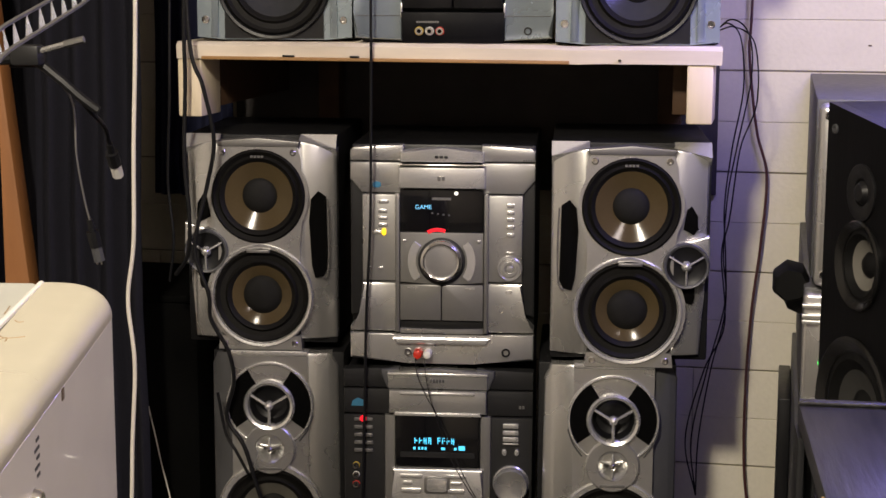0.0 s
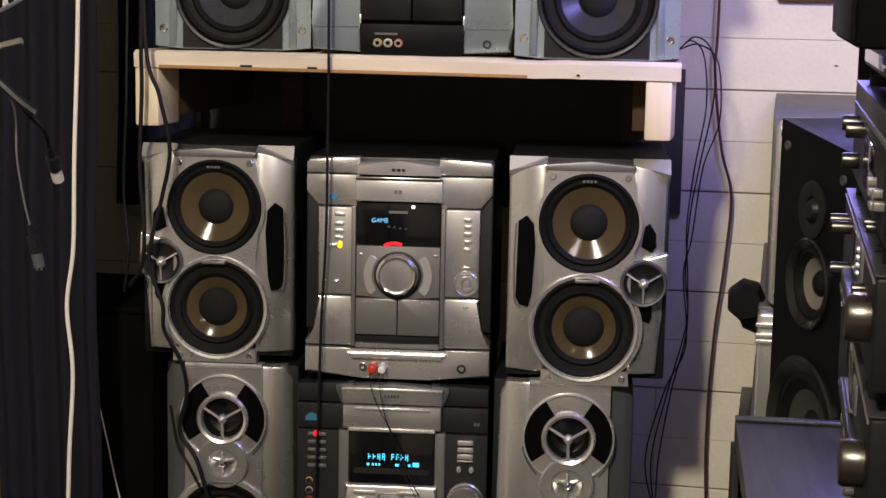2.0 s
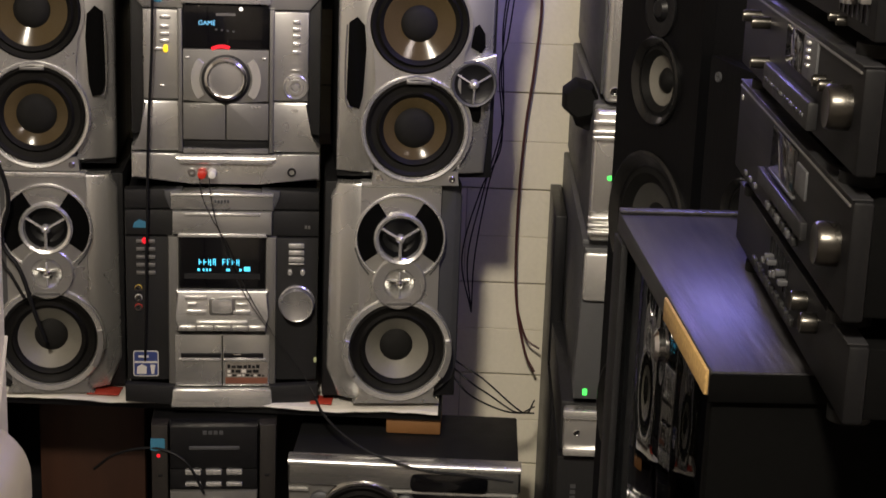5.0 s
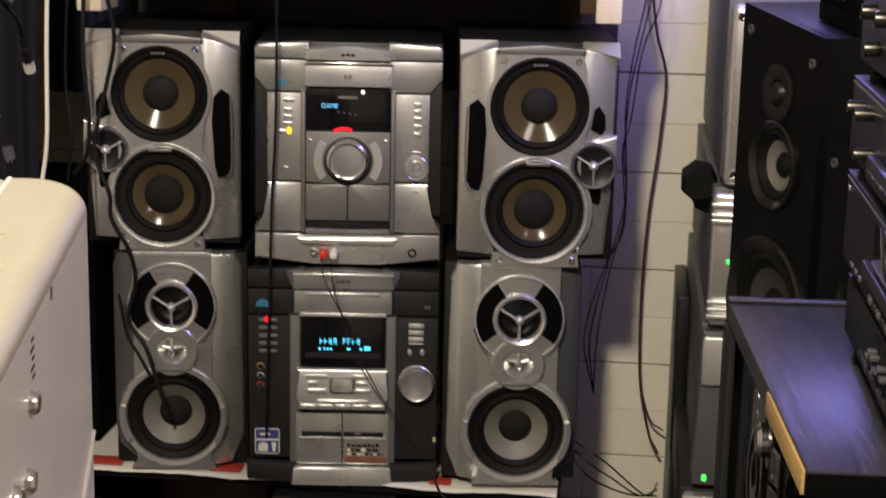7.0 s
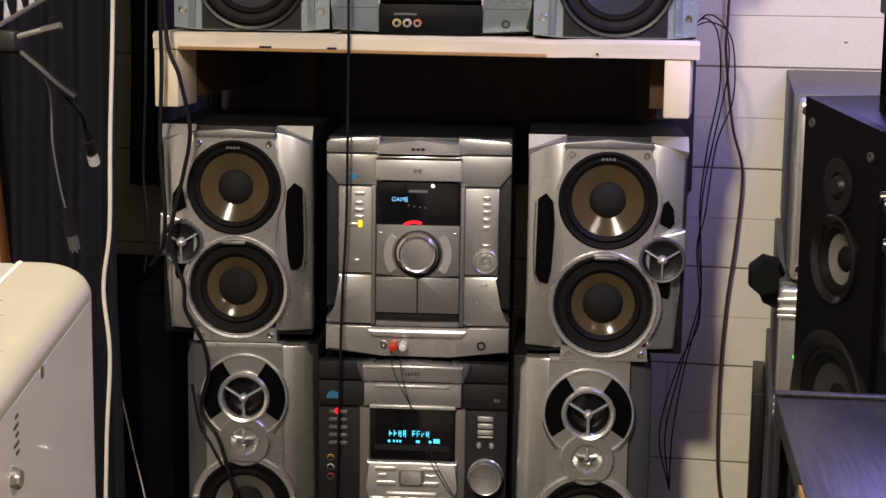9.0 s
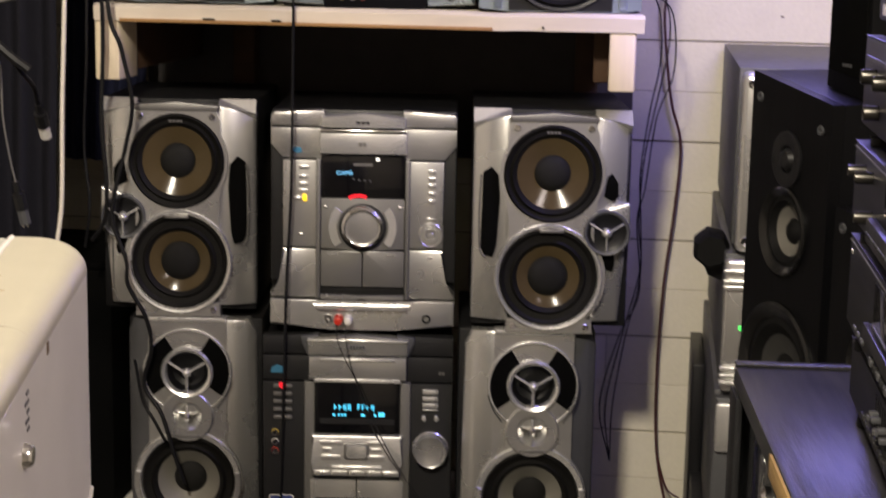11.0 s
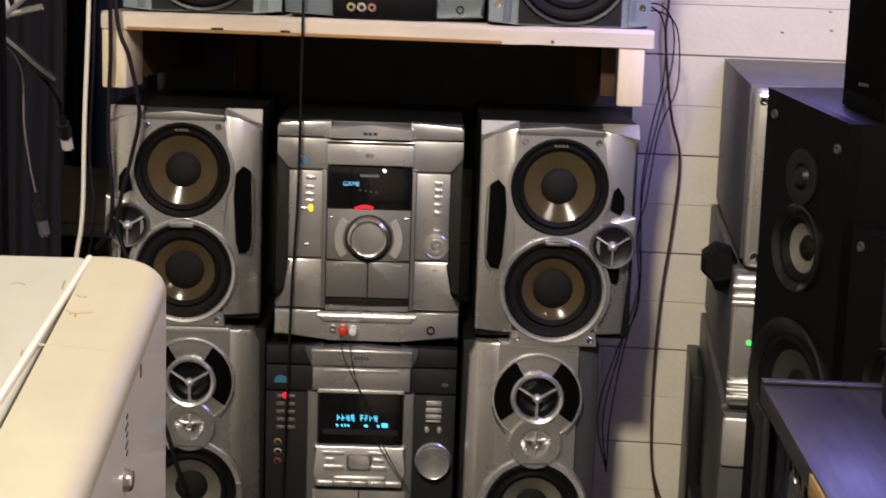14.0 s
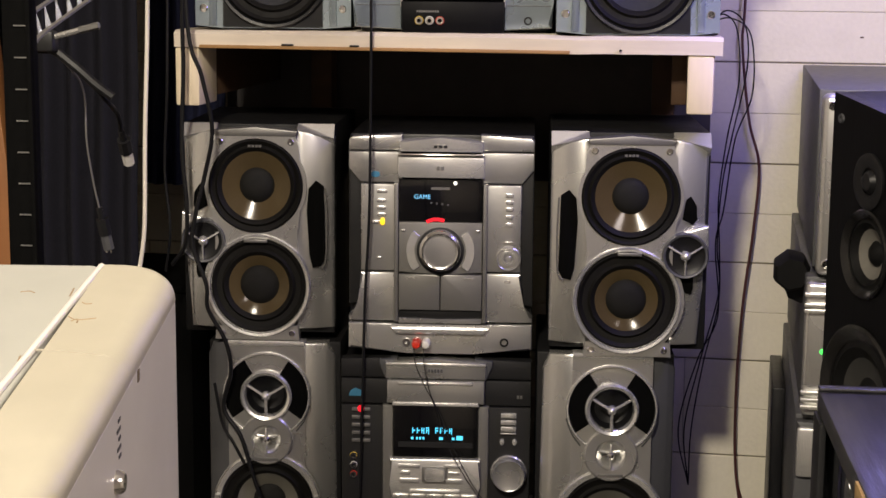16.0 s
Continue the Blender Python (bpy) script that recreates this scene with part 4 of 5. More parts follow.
# ---- unit and centre speaker under the bench ----
def low_unit(m):
    u = thing("mini_hifi_unit", m, "black hi-fi unit under the bench, side pillars darkened for shade", "stereo")
    part("body", rbox(-0.098, 0.098, 0.02, 0.30, -0.012, 0.246, 0.003), BLACK, u)
    for s in (-1, 1):
        part("pillar", plate([(s * 0.071, 0.0), (s * 0.097, 0.0), (s * 0.097, 0.2465), (s * 0.071, 0.2465)], -0.004, 0.024, 0.004), PILLAR, u, "side pillar darkened for the shade under the bench")
        part("pillar_groove", rbox(s * 0.083 - 0.004, s * 0.083 + 0.004, -0.0055, 0.0, 0.16, 0.164, 0.001), BLACK, u)
    part("tray_front", plate([(-0.068, 0.175), (0.068, 0.175), (0.068, 0.246), (-0.068, 0.246)], -0.010, 0.02, 0.004), BLACK, u, "black disc tray front")
    part("tray_lip", rbox(-0.038, 0.040, -0.0125, 0.0, 0.208, 0.2135, 0.001), GREY, u)
    bars(0.0, -0.0104, 0.236, 0.034, 0.006, 4, GREY, u, "grey maker's mark")
    part("key_panel", plate([(-0.068, 0.140), (0.068, 0.140), (0.068, 0.174), (-0.068, 0.174)], -0.008, 0.02, 0.002), BLACK, u)
    for x in (-0.032, 0.0, 0.032):
        part("key", rbox(x - 0.0125, x + 0.0125, -0.0125, -0.004, 0.1655, 0.1745, 0.0015), SILVER_LIGHT, u)
        part("key", rbox(x - 0.0125, x + 0.0125, -0.0125, -0.004, 0.1465, 0.1530, 0.0015), SILVER_LIGHT, u)
    part("knob_panel", plate([(-0.068, 0.0), (0.068, 0.0), (0.068, 0.138), (-0.068, 0.138)], -0.012, 0.02, 0.003), SILVER_DARK, u, "dull silver knob panel")
    part("volume_knob", lathe(0, 0.090, [(0.034, -0.011), (0.034, -0.030), (0.030, -0.035), (0, -0.034)], 48), CHROME, u, "chrome volume knob")
    for x in (-0.048, 0.046):
        part("small_key", plate(rounded(x - 0.003, x + 0.003, 0.110, 0.124, 0.003), -0.015, -0.006, 0.001), SILVER_LIGHT, u)
    part("sticker", plate(rounded(-0.098, -0.076, 0.204, 0.224, 0.002), -0.0050, 0.0, 0), TEAL, u, "small blue sticker")
    part("indicator", lathe(-0.086, 0.195, [(0.003, -0.004), (0.002, -0.006), (0, -0.0065)], 12), REDGLOW, u, "tiny red lamp")
    return u


low_unit(pose(-0.008, -0.040, 0.462, 0, 0, 7))

sub = thing("centre_speaker", pose(0.294, -0.105, 0.40), "silver and black centre speaker standing before the bench", "speaker")
part("cabinet", rbox(-0.174, 0.174, 0.016, 0.215, 0.0, 0.284, 0.003), BOXBLACK, sub)
part("face", plate([(-0.176, 0.0), (0.176, 0.0), (0.176, 0.252), (-0.176, 0.252)], -0.002, 0.018, 0.003), SILVER_DARK, sub)
part("top_bar", plate([(-0.178, 0.242), (0.178, 0.242), (0.178, 0.287), (-0.178, 0.287)], -0.012, 0.018, 0.013), GLOSSILVER, sub, "bright silver top bar")
# Lighter tube added for the lamp's reflection along the rounded edge.
part("top_roll", tube([(-0.177, -0.007, 0.2815), (0.0, -0.007, 0.2815), (0.177, -0.007, 0.2815)], 0.0055, 12, smooth=False), SILVER_LIGHT, sub, "light silver roll added for the edge highlight")
part("glossy_panel", plate([(0.0, 0.0), (0.172, 0.0), (0.172, 0.236), (-0.02, 0.236)], -0.006, 0.0, 0.003), WINDOW, sub, "glossy black panel")
part("top_slot", plate(rounded(0.010, 0.128, 0.243, 0.272, 0.010), -0.0130, -0.004, 0.001), WINDOW, sub, "glossy black recess in the bar")
part("bright_line", rbox(-0.03, 0.174, -0.010, 0.0, 0.237, 0.2425, 0.002), SILVER_LIGHT, sub)
part("bright_line", rbox(-0.176, -0.145, -0.010, 0.0, 0.234, 0.241, 0.002), SILVER_LIGHT, sub)
woofer(sub, -0.062, 0.178, 0.078, 0.070, 0.05, 0.024, CONEDARK, CHROME, y=-0.010)
for x in (-0.127, 0.004):
    part("lug", lathe(x, 0.218, [(0.017, 0.0), (0.017, -0.012), (0.012, -0.015), (0, -0.015)], 24), GREY, sub)
    screw(x, -0.0165, 0.218, sub)


# ---- stacked loudspeakers against the wall ----
top = thing("stacked_speaker", pose(0.0, 0.0, 0.0), "dark grey speaker box with bright silver front edge", "speaker", "speakers stacked by the wall")
part("cabinet", rbox(0.553, 0.80, -0.165, 0.435, 1.272, 1.516, 0.002), GREY, top, "dark grey box")
part("front", rbox(0.556, 0.797, -0.205, -0.166, 1.266, 1.512, 0.010, seg=4), SILVER, top, "rounded bright silver front")
part("front_panel", rbox(0.580, 0.775, -0.213, -0.204, 1.285, 1.495, 0.006), CHARCOAL, top)
for z in (1.497, 1.283):
    screw(0.569, -0.2055, z, top, 0.006)

mid = thing("stacked_speaker", pose(0, 0, 0), "grey speaker with ribbed silver front, green lamp lit", "speaker", "speakers stacked by the wall")
part("cabinet", rbox(0.545, 0.76, -0.185, 0.43, 1.076, 1.262, 0.003), GREY, mid)
part("front", rbox(0.545, 0.755, -0.212, -0.186, 1.072, 1.258, 0.006, seg=3), SILVER, mid, "silver front")
for z in (1.242, 1.228, 1.220, 1.106, 1.096, 1.086):
    part("rib", rbox(0.543, 0.757, -0.220, -0.208, z - 0.0028, z + 0.0028, 0.0014), SILVER_LIGHT, mid, "bright raised rib")
part("indicator", lathe(0.570, 1.163, [(0.004, -0.212), (0.003, -0.2155), (0, -0.216)], 14), GREENGLOW, mid, "green lamp")

low = thing("stacked_speaker", pose(0, 0, 0), "grey speaker with bright upper panel and green lamp", "speaker", "speakers stacked by the wall")
part("cabinet", rbox(0.539, 0.75, -0.185, 0.43, 0.828, 1.068, 0.003), GREY, low)
part("front", plate([(0.537, 0.835), (0.75, 0.835), (0.75, 1.062), (0.540, 1.062), (0.540, 0.95), (0.534, 0.86)], -0.206, -0.186, 0.005), GREY, low)
part("upper_panel", rbox(0.541, 0.75, -0.216, -0.204, 0.985, 1.056, 0.005), SILVER_LIGHT, low, "bright silver upper panel")
part("indicator", plate(rounded(0.550, 0.557, 0.842, 0.852, 0.002), -0.2075, -0.20, 0), GREENGLOW, low, "green lamp")

base = thing("stacked_speaker", pose(0, 0, 0), "low silver fronted box at the foot of the stack", "speaker", "speakers stacked by the wall")
part("cabinet", rbox(0.522, 0.75, -0.185, 0.36, 0.748, 0.824, 0.003), CHARCOAL, base)
part("front", rbox(0.526, 0.748, -0.212, -0.186, 0.752, 0.820, 0.005, seg=3), SILVER, base)
part("bright_bar", rbox(0.524, 0.748, -0.219, -0.208, 0.808, 0.822, 0.003), SILVER_LIGHT, base)
part("bright_bar", rbox(0.526, 0.748, -0.219, -0.208, 0.752, 0.764, 0.003), SILVER_LIGHT, base)
screw(0.545, -0.212, 0.786, base, 0.005)

foot = thing("black_box", pose(0, 0, 0), "large black box carrying the speaker stack", "box")
part("case", rbox(0.520, 0.78, -0.20, 0.40, 0.0, 0.744, 0.003), BOXBLACK, foot)
bm = bmesh.new()
for i in range(4):
    rbox(0.541, 0.549, -0.2012, -0.199, 0.668 + i * 0.009, 0.674 + i * 0.009, 0, bm)
part("printed_mark", bm, GREY, foot, "grey upright maker's mark")
back = thing("black_box", pose(0, 0, 0), "thin dark box standing against the wall", "box")
part("case", rbox(0.5185, 0.5205, 0.0, 0.44, 0.0, 0.744, 0.0005), BLACK, back)
part("upper_case", rbox(0.5185, 0.5385, 0.20, 0.44, 0.7445, 1.006, 0.002), BLACK, back)

knob = thing("foam_stopper", pose(0.530, -0.12, 1.258), "black faceted foam stopper wedged beside the speakers", "stopper")
bm = lathe(-0.002, 0.0, [(0.0, 0.03), (0.026, 0.03), (0.028, 0.0), (0.026, -0.03), (0.022, -0.036), (0, -0.036)], 7)
part("head", bm, RUBBER, knob)
part("stem", lathe(0.012, -0.022, [(0.0, 0.08), (0.024, 0.08), (0.025, 0.0), (0, -0.01)], 8), BLACK, knob)


# ---- tower loudspeakers with their fronts turned to the aisle ----
def tower(name, m, w, h, slope, drivers, label, depth=0.28, peg=0.032):
    t = thing(name, m, label, "speaker", "black tower loudspeakers")
    out = [(-w / 2, 0), (w / 2, 0), (w / 2, h - slope), (-w / 2, h)]
    part("cabinet", plate(out, 0.016, depth, 0.003), TOWERBLACK, t, "black wood grain box")
    part("baffle", pierced(out, [(cx, cz, r * 0.79) for kind, cx, cz, r in drivers if kind != "tweeter"], 0.0, 0.0158), TOWERBLACK, t)
    for kind, cx, cz, r in drivers:
        if kind == "tweeter":
            part("tweeter_flange", lathe(cx, cz, [(r, 0.0), (r, -0.003), (r * 0.9, -0.0045), (r * 0.5, -0.002), (r * 0.46, 0.002)], 36), BLACK, t)
            part("tweeter_dome", lathe(cx, cz, [(r * 0.46, 0.002), (r * 0.3, -0.006), (0, -0.009)], 24), BLACK, t)
        else:
            part("driver_flange", lathe(cx, cz, [(r, 0.0), (r, -0.004), (r * 0.96, -0.006), (r * 0.86, -0.003), (r * 0.78, 0.001)], 44), GLOSSFRAME, t)
            part("driver_surround", lathe(cx, cz, [(r * 0.80, 0.002), (r * 0.70, 0.0), (r * 0.54, 0.009)], 44), RUBBER, t)
            part("driver_cone", lathe(cx, cz, [(r * 0.56, 0.0075), (r * 0.42, 0.0125), (r * 0.26, 0.0150)], 44), CONEMID if kind == "mid" else CONEDARK, t)
            part("driver_cap", lathe(cx, cz, [(r * 0.30, 0.0148), (r * 0.2, 0.009), (0, 0.006)], 24), RUBBER, t)
    for x, z in ((-w / 2 + 0.022, h - peg), (w / 2 - 0.022, h - slope - peg)):
        part("grille_peg", lathe(x, z, [(0.006, 0.0), (0.006, -0.003), (0.003, -0.003), (0.003, 0.0)], 14), GREY, t)
    return t


tower("tower_speaker", pose(0.606, -0.397, 0.548, 0, 0, -65), 0.195, 0.975, 0.027,
      [("tweeter", 0.0, 0.872, 0.035), ("mid", 0.0, 0.782, 0.056), ("woofer", 0.0, 0.597, 0.095), ("mid", 0.0, 0.330, 0.095)],
      "black tower speaker with three drivers, turned to the aisle", 0.20)
part("plinth", rbox(-0.10, 0.10, -0.01, 0.205, -0.546, -0.003, 0.003), TOWERBLACK, scene.objects["tower_speaker"])
tower("tower_speaker", pose(0.690, -0.626, 0.55, 0, 0, -68), 0.20, 0.834, 0.012,
      [("woofer", 0.0, 0.665, 0.045), ("woofer", 0.0, 0.52, 0.085)],
      "black tower speaker half hidden behind the receivers", 0.28, 0.022)
part("plinth", rbox(-0.10, 0.10, -0.01, 0.29, -0.548, -0.003, 0.003), TOWERBLACK, scene.objects["tower_speaker.001"])


# ---- black cabinet with a glass door ----
AISLE = Matrix.Translation((0.370, -2.465, 1.657)) @ Matrix.Scale(1.07, 4) @ Matrix.Translation((-0.370, 2.465, -1.657))
FOOT = 0.1094
cab = thing("stereo_cabinet", AISLE @ pose(0.551, -1.375, 0.0, 0, 0, 3.6), "black ash stereo cabinet with glass door and chipped edge", "cabinet")
D = 0.463
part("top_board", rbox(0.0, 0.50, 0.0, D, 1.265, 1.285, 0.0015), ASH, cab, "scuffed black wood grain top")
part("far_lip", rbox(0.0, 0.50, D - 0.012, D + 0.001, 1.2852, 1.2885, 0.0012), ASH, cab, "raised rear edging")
# Strip added to keep the top's near edge black.
part("near_edging", rbox(-0.001, 0.50, -0.0035, -0.0005, 1.264, 1.2842, 0.0008), DULLBLACK, cab, "dull black strip added over the near edge")
part("chipped_edge", rbox(-0.0025, 0.0, 0.006, 0.180, 1.266, 1.284, 0.0004), CHIP, cab, "bare chipboard edge where the veneer is gone")
part("near_side", rbox(0.003, 0.49, 0.002, 0.020, FOOT, 1.2645, 0.001), DULLBLACK, cab)
part("far_side", rbox(0.003, 0.49, D - 0.020, D - 0.002, FOOT, 1.2645, 0.001), BOXBLACK, cab)
part("rear_side", rbox(0.47, 0.488, 0.021, D - 0.021, FOOT, 1.2645, 0.001), BLACK, cab)
part("bottom_board", rbox(0.004, 0.47, 0.021, D - 0.021, 0.15, 0.17, 0.001), BOXBLACK, cab)
part("inner_shelf", rbox(0.03, 0.47, 0.021, D - 0.021, 0.90, 0.915, 0.001), BOXBLACK, cab)
d = part("glass_door", rbox(0.004, 0.009, 0.022, D - 0.022, 0.175, 1.262, 0.001), GLASS, cab, "clear glass door with reflections")
d.visible_shadow = False
hinge = part("hinge", lathe(0, 0, [(0.014, 0.0), (0.014, -0.006), (0.010, -0.009), (0, -0.009)], 20), CHROME, cab, "round chrome hinge cap")
hinge.matrix_basis = pose(0.0045, 0.205, 1.236, 0, 0, -90)
part("door_frame", rbox(-0.003, 0.0035, D - 0.05, D - 0.002, 0.17, 1.2640, 0.001), BOXBLACK, cab)
amp = thing("amplifier", AISLE @ pose(0.60, -1.34, 0.916, 0, 0, 3.6), "dark amplifier inside the glass-doored cabinet", "amplifier")
part("case", rbox(0.0, 0.30, 0.0, 0.36, 0.0, 0.15, 0.003), CHARCOAL, amp)
part("front", rbox(-0.012, 0.0, 0.0, 0.36, 0.004, 0.15, 0.002), GREY, amp)


# ---- receivers stacked on the cabinet ----
def component(m, length, h, label, build, front=FRONTBLACK):
    """A hi-fi component whose front looks to -x; y runs along its front, from the near end."""
    c = thing("hifi_component", m, label, "receiver", "components stacked on the cabinet")
    part("case", rbox(0.012, 0.32, 0.004, length - 0.004, 0.008, h - 0.002, 0.002), DULLBLACK, c, "black metal case")
    part("front_panel", rbox(0.0, 0.013, 0.0, length, 0.006, h, 0.0025), front, c, "dark brushed front panel")
    for y in (0.05, length - 0.05):
        f = part("foot", lathe(0, 0, [(0, 0.0), (0.014, 0.0), (0.014, -0.008), (0, -0.008)], 16), RUBBER, c)
        f.matrix_basis = pose(0.016, y, 0.0, 90, 0, 0)
    # Paler strip draws the highlight along the front's top edge.
    part("top_edge", rbox(-0.0007, 0.012, 0.002, length - 0.002, h + 0.0002, h + 0.0014, 0.0004), CHARCOAL, c, "paler strip for the highlight on the top edge")
    build(c, length, h)
    return c


def side_knob(c, y, z, r, deep, material):
    k = part("knob", lathe(0, 0, [(r, 0.0), (r, -deep * 0.85), (r * 0.9, -deep), (r * 0.6, -deep + 0.001), (0, -deep + 0.001)], 32), material, c, "round turning knob")
    k.matrix_basis = pose(0.0, y, z, 0, 0, -90)
    return k


def side_key(c, y0, y1, z0, z1, out, material):
    return part("key", rbox(-out, 0.002, y0, y1, z0, z1, 0.001), material, c)


def deck_a(c, L, h):
    for i in range(9):
        side_key(c, 0.17 + i * 0.020, 0.184 + i * 0.020, 0.014, 0.020, 0.003, CHARCOAL)
    for i in range(7):
        part("slider_slot", rbox(-0.001, 0.002, 0.205 + i * 0.012, 0.2075 + i * 0.012, 0.026, 0.052, 0), BLACK, c)
        side_key(c, 0.203 + i * 0.012, 0.2095 + i * 0.012, 0.034 + 0.004 * math.sin(i * 1.7), 0.0385 + 0.004 * math.sin(i * 1.7), 0.007, GREY)
    side_knob(c, 0.134, 0.044, 0.007, 0.011, KNOBGREY)
    side_knob(c, 0.097, 0.040, 0.007, 0.011, KNOBGREY)


def deck_b(c, L, h):
    side_knob(c, 0.033, 0.046, 0.0138, 0.014, KNOBGREY)
    part("panel_window", rbox(-0.0020, 0.002, 0.176, 0.270, 0.043, 0.075, 0.001), WINDOW, c, "dark tuning window")
    part("window_rim", rbox(-0.0030, 0.001, 0.174, 0.272, 0.0405, 0.0425, 0.0005), GREY, c)
    part("pale_plate", rbox(-0.0018, 0.002, 0.136, 0.172, 0.048, 0.068, 0.001), GREY, c, "dull grey plate")
    part("flap", rbox(-0.0045, 0.001, 0.125, 0.306, 0.024, 0.036, 0.001), CHARCOAL, c, "hinged flap over the keys")
    for i in range(6):
        side_key(c, 0.152 + i * 0.021, 0.163 + i * 0.021, 0.0125, 0.0185, 0.004, GREY if i % 2 else CHARCOAL)
    part("corner_screw", rbox(-0.0012, 0.002, L - 0.020, L - 0.014, 0.066, 0.070, 0.0006), SILVER, c)
    for i in range(3):
        side_key(c, 0.330 + i * 0.024, 0.340 + i * 0.024, 0.012, 0.016, 0.002, GREY)
    # Thin bright strip paints the receiver's edge highlight.
    part("bright_line", rbox(-0.0012, 0.001, 0.005, L - 0.005, h - 0.0040, h - 0.0028, 0), SILVER_DARK, c, "bright strip for the highlight along the edge")


def deck_c(c, L, h):
    side_knob(c, 0.033, 0.0415, 0.0138, 0.014, KNOBGREY)
    for y, z in ((0.373, 0.0545), (0.328, 0.0545), (0.319, 0.0255)):
        side_knob(c, y, z, 0.0048, 0.014, KNOBGREY)
    side_knob(c, 0.108, 0.0455, 0.0040, 0.008, KNOBGREY)
    side_knob(c, 0.088, 0.0455, 0.0040, 0.008, KNOBGREY)
    part("panel_window", rbox(-0.0018, 0.002, 0.180, 0.244, 0.038, 0.066, 0.001), WINDOW, c, "dark level window")
    part("pale_plate", rbox(-0.0018, 0.002, 0.132, 0.178, 0.038, 0.066, 0.001), GREY, c, "dull grey key plate")
    for i in range(4):
        side_key(c, 0.152, 0.160, 0.0470 + i * 0.0050, 0.0495 + i * 0.0050, 0.004, SILVER_LIGHT)
    part("sill", rbox(-0.0070, 0.001, 0.120, 0.300, 0.010, 0.0290, 0.002), CHARCOAL, c, "raised lower sill")
    for i in range(12):
        side_key(c, 0.132 + i * 0.0135, 0.141 + i * 0.0135, 0.017, 0.020, 0.0082, GREY if i % 3 == 0 else CHARCOAL)
    # Edge highlight of the amplifier, painted as a bright strip.
    part("bright_line", rbox(-0.0012, 0.001, 0.005, L - 0.005, h - 0.0040, h - 0.0028, 0), SILVER_DARK, c, "bright strip for the highlight along the edge")


def deck_d(c, L, h):
    part("panel_window", rbox(-0.0018, 0.002, 0.112, 0.232, 0.018, 0.052, 0.001), WINDOW, c, "dark tuning window")
    for i in range(7):
        y = 0.018 + i * 0.0125
        part("slider_slot", rbox(-0.001, 0.002, y, y + 0.003, 0.014, 0.050, 0), BLACK, c)
        side_key(c, y - 0.003, y + 0.006, 0.026 + 0.006 * math.sin(i * 1.3), 0.031 + 0.006 * math.sin(i * 1.3), 0.006, SILVER_DARK)
    for y in (0.100, 0.077):
        side_knob(c, y, 0.009, 0.003, 0.006, KNOBGREY)
    for y, z in ((0.345, 0.024), (0.372, 0.050), (0.300, 0.050)):
        side_knob(c, y, z, 0.006, 0.012, KNOBGREY)
    part("pale_strip", rbox(-0.0015, 0.001, 0.010, L - 0.02, 0.0600, 0.0640, 0.0005), GREY, c)


def deck_e(c, L, h):
    part("panel_window", rbox(-0.0015, 0.002, 0.03, L - 0.03, 0.010, h - 0.006, 0.001), WINDOW, c, "glossy black front window")


BAY = 0.449
component(AISLE @ pose(0.6115, -1.507, 1.2935), BAY, 0.056, "slim black cassette deck with a row of keys", deck_a)
component(AISLE @ pose(0.6055, -1.507, 1.3580), BAY, 0.080, "black receiver with large volume knob and grey flap", deck_b)
component(AISLE @ pose(0.6045, -1.507, 1.4465), BAY, 0.070, "black amplifier with small silver tone knobs", deck_c)
component(AISLE @ pose(0.6075, -1.507, 1.5250), BAY, 0.078, "black graphic equaliser with rows of sliders", deck_d)
component(AISLE @ pose(0.6110, -1.500, 1.6120), 0.40, 0.026, "thin glossy black component on the equaliser", deck_e)
upbox = thing("black_box", pose(0.603, -1.400, 1.6372), "square black box on top of the receivers", "box")
part("case", rbox(0.0, 0.30, 0.0, 0.395, 0.0, 0.19, 0.004), DULLBLACK, upbox)
part("rim", rbox(-0.003, 0.004, 0.004, 0.391, 0.004, 0.186, 0.002), TOWERBLACK, upbox)
satellite = thing("satellite_speaker", pose(0.606, -0.397, 0.548, 0, 0, -65), "small black satellite speaker standing on a tower speaker", "speaker")
part("case", plate([(0.002, 0.9623), (0.096, 0.9492), (0.096, 1.225), (0.002, 1.225)], 0.046, 0.16, 0.003), TOWERBLACK, satellite)
part("grille", plate([(0.008, 0.985), (0.090, 0.975), (0.090, 1.218), (0.008, 1.218)], 0.0435, 0.0465, 0.001), DULLBLACK, satellite, "black cloth grille")
bars(0.052, 0.0440, 0.991, 0.022, 0.004, 4, GREY, satellite, "small grey maker's mark")
trim = solo("trim", rbox(0.548, 0.82, 0.440, 0.4553, 1.668, 1.690, 0.002), PLY_DARKENED, "dark strip along the top of the wall blocks", "trim", kind="structure")


# ---- white appliance in the foreground ----
app = thing("white_appliance", pose(0.1035, -1.4985, -0.001, 0, 0, 8.2), "old cream-topped white enamel appliance with knobs", "appliance")


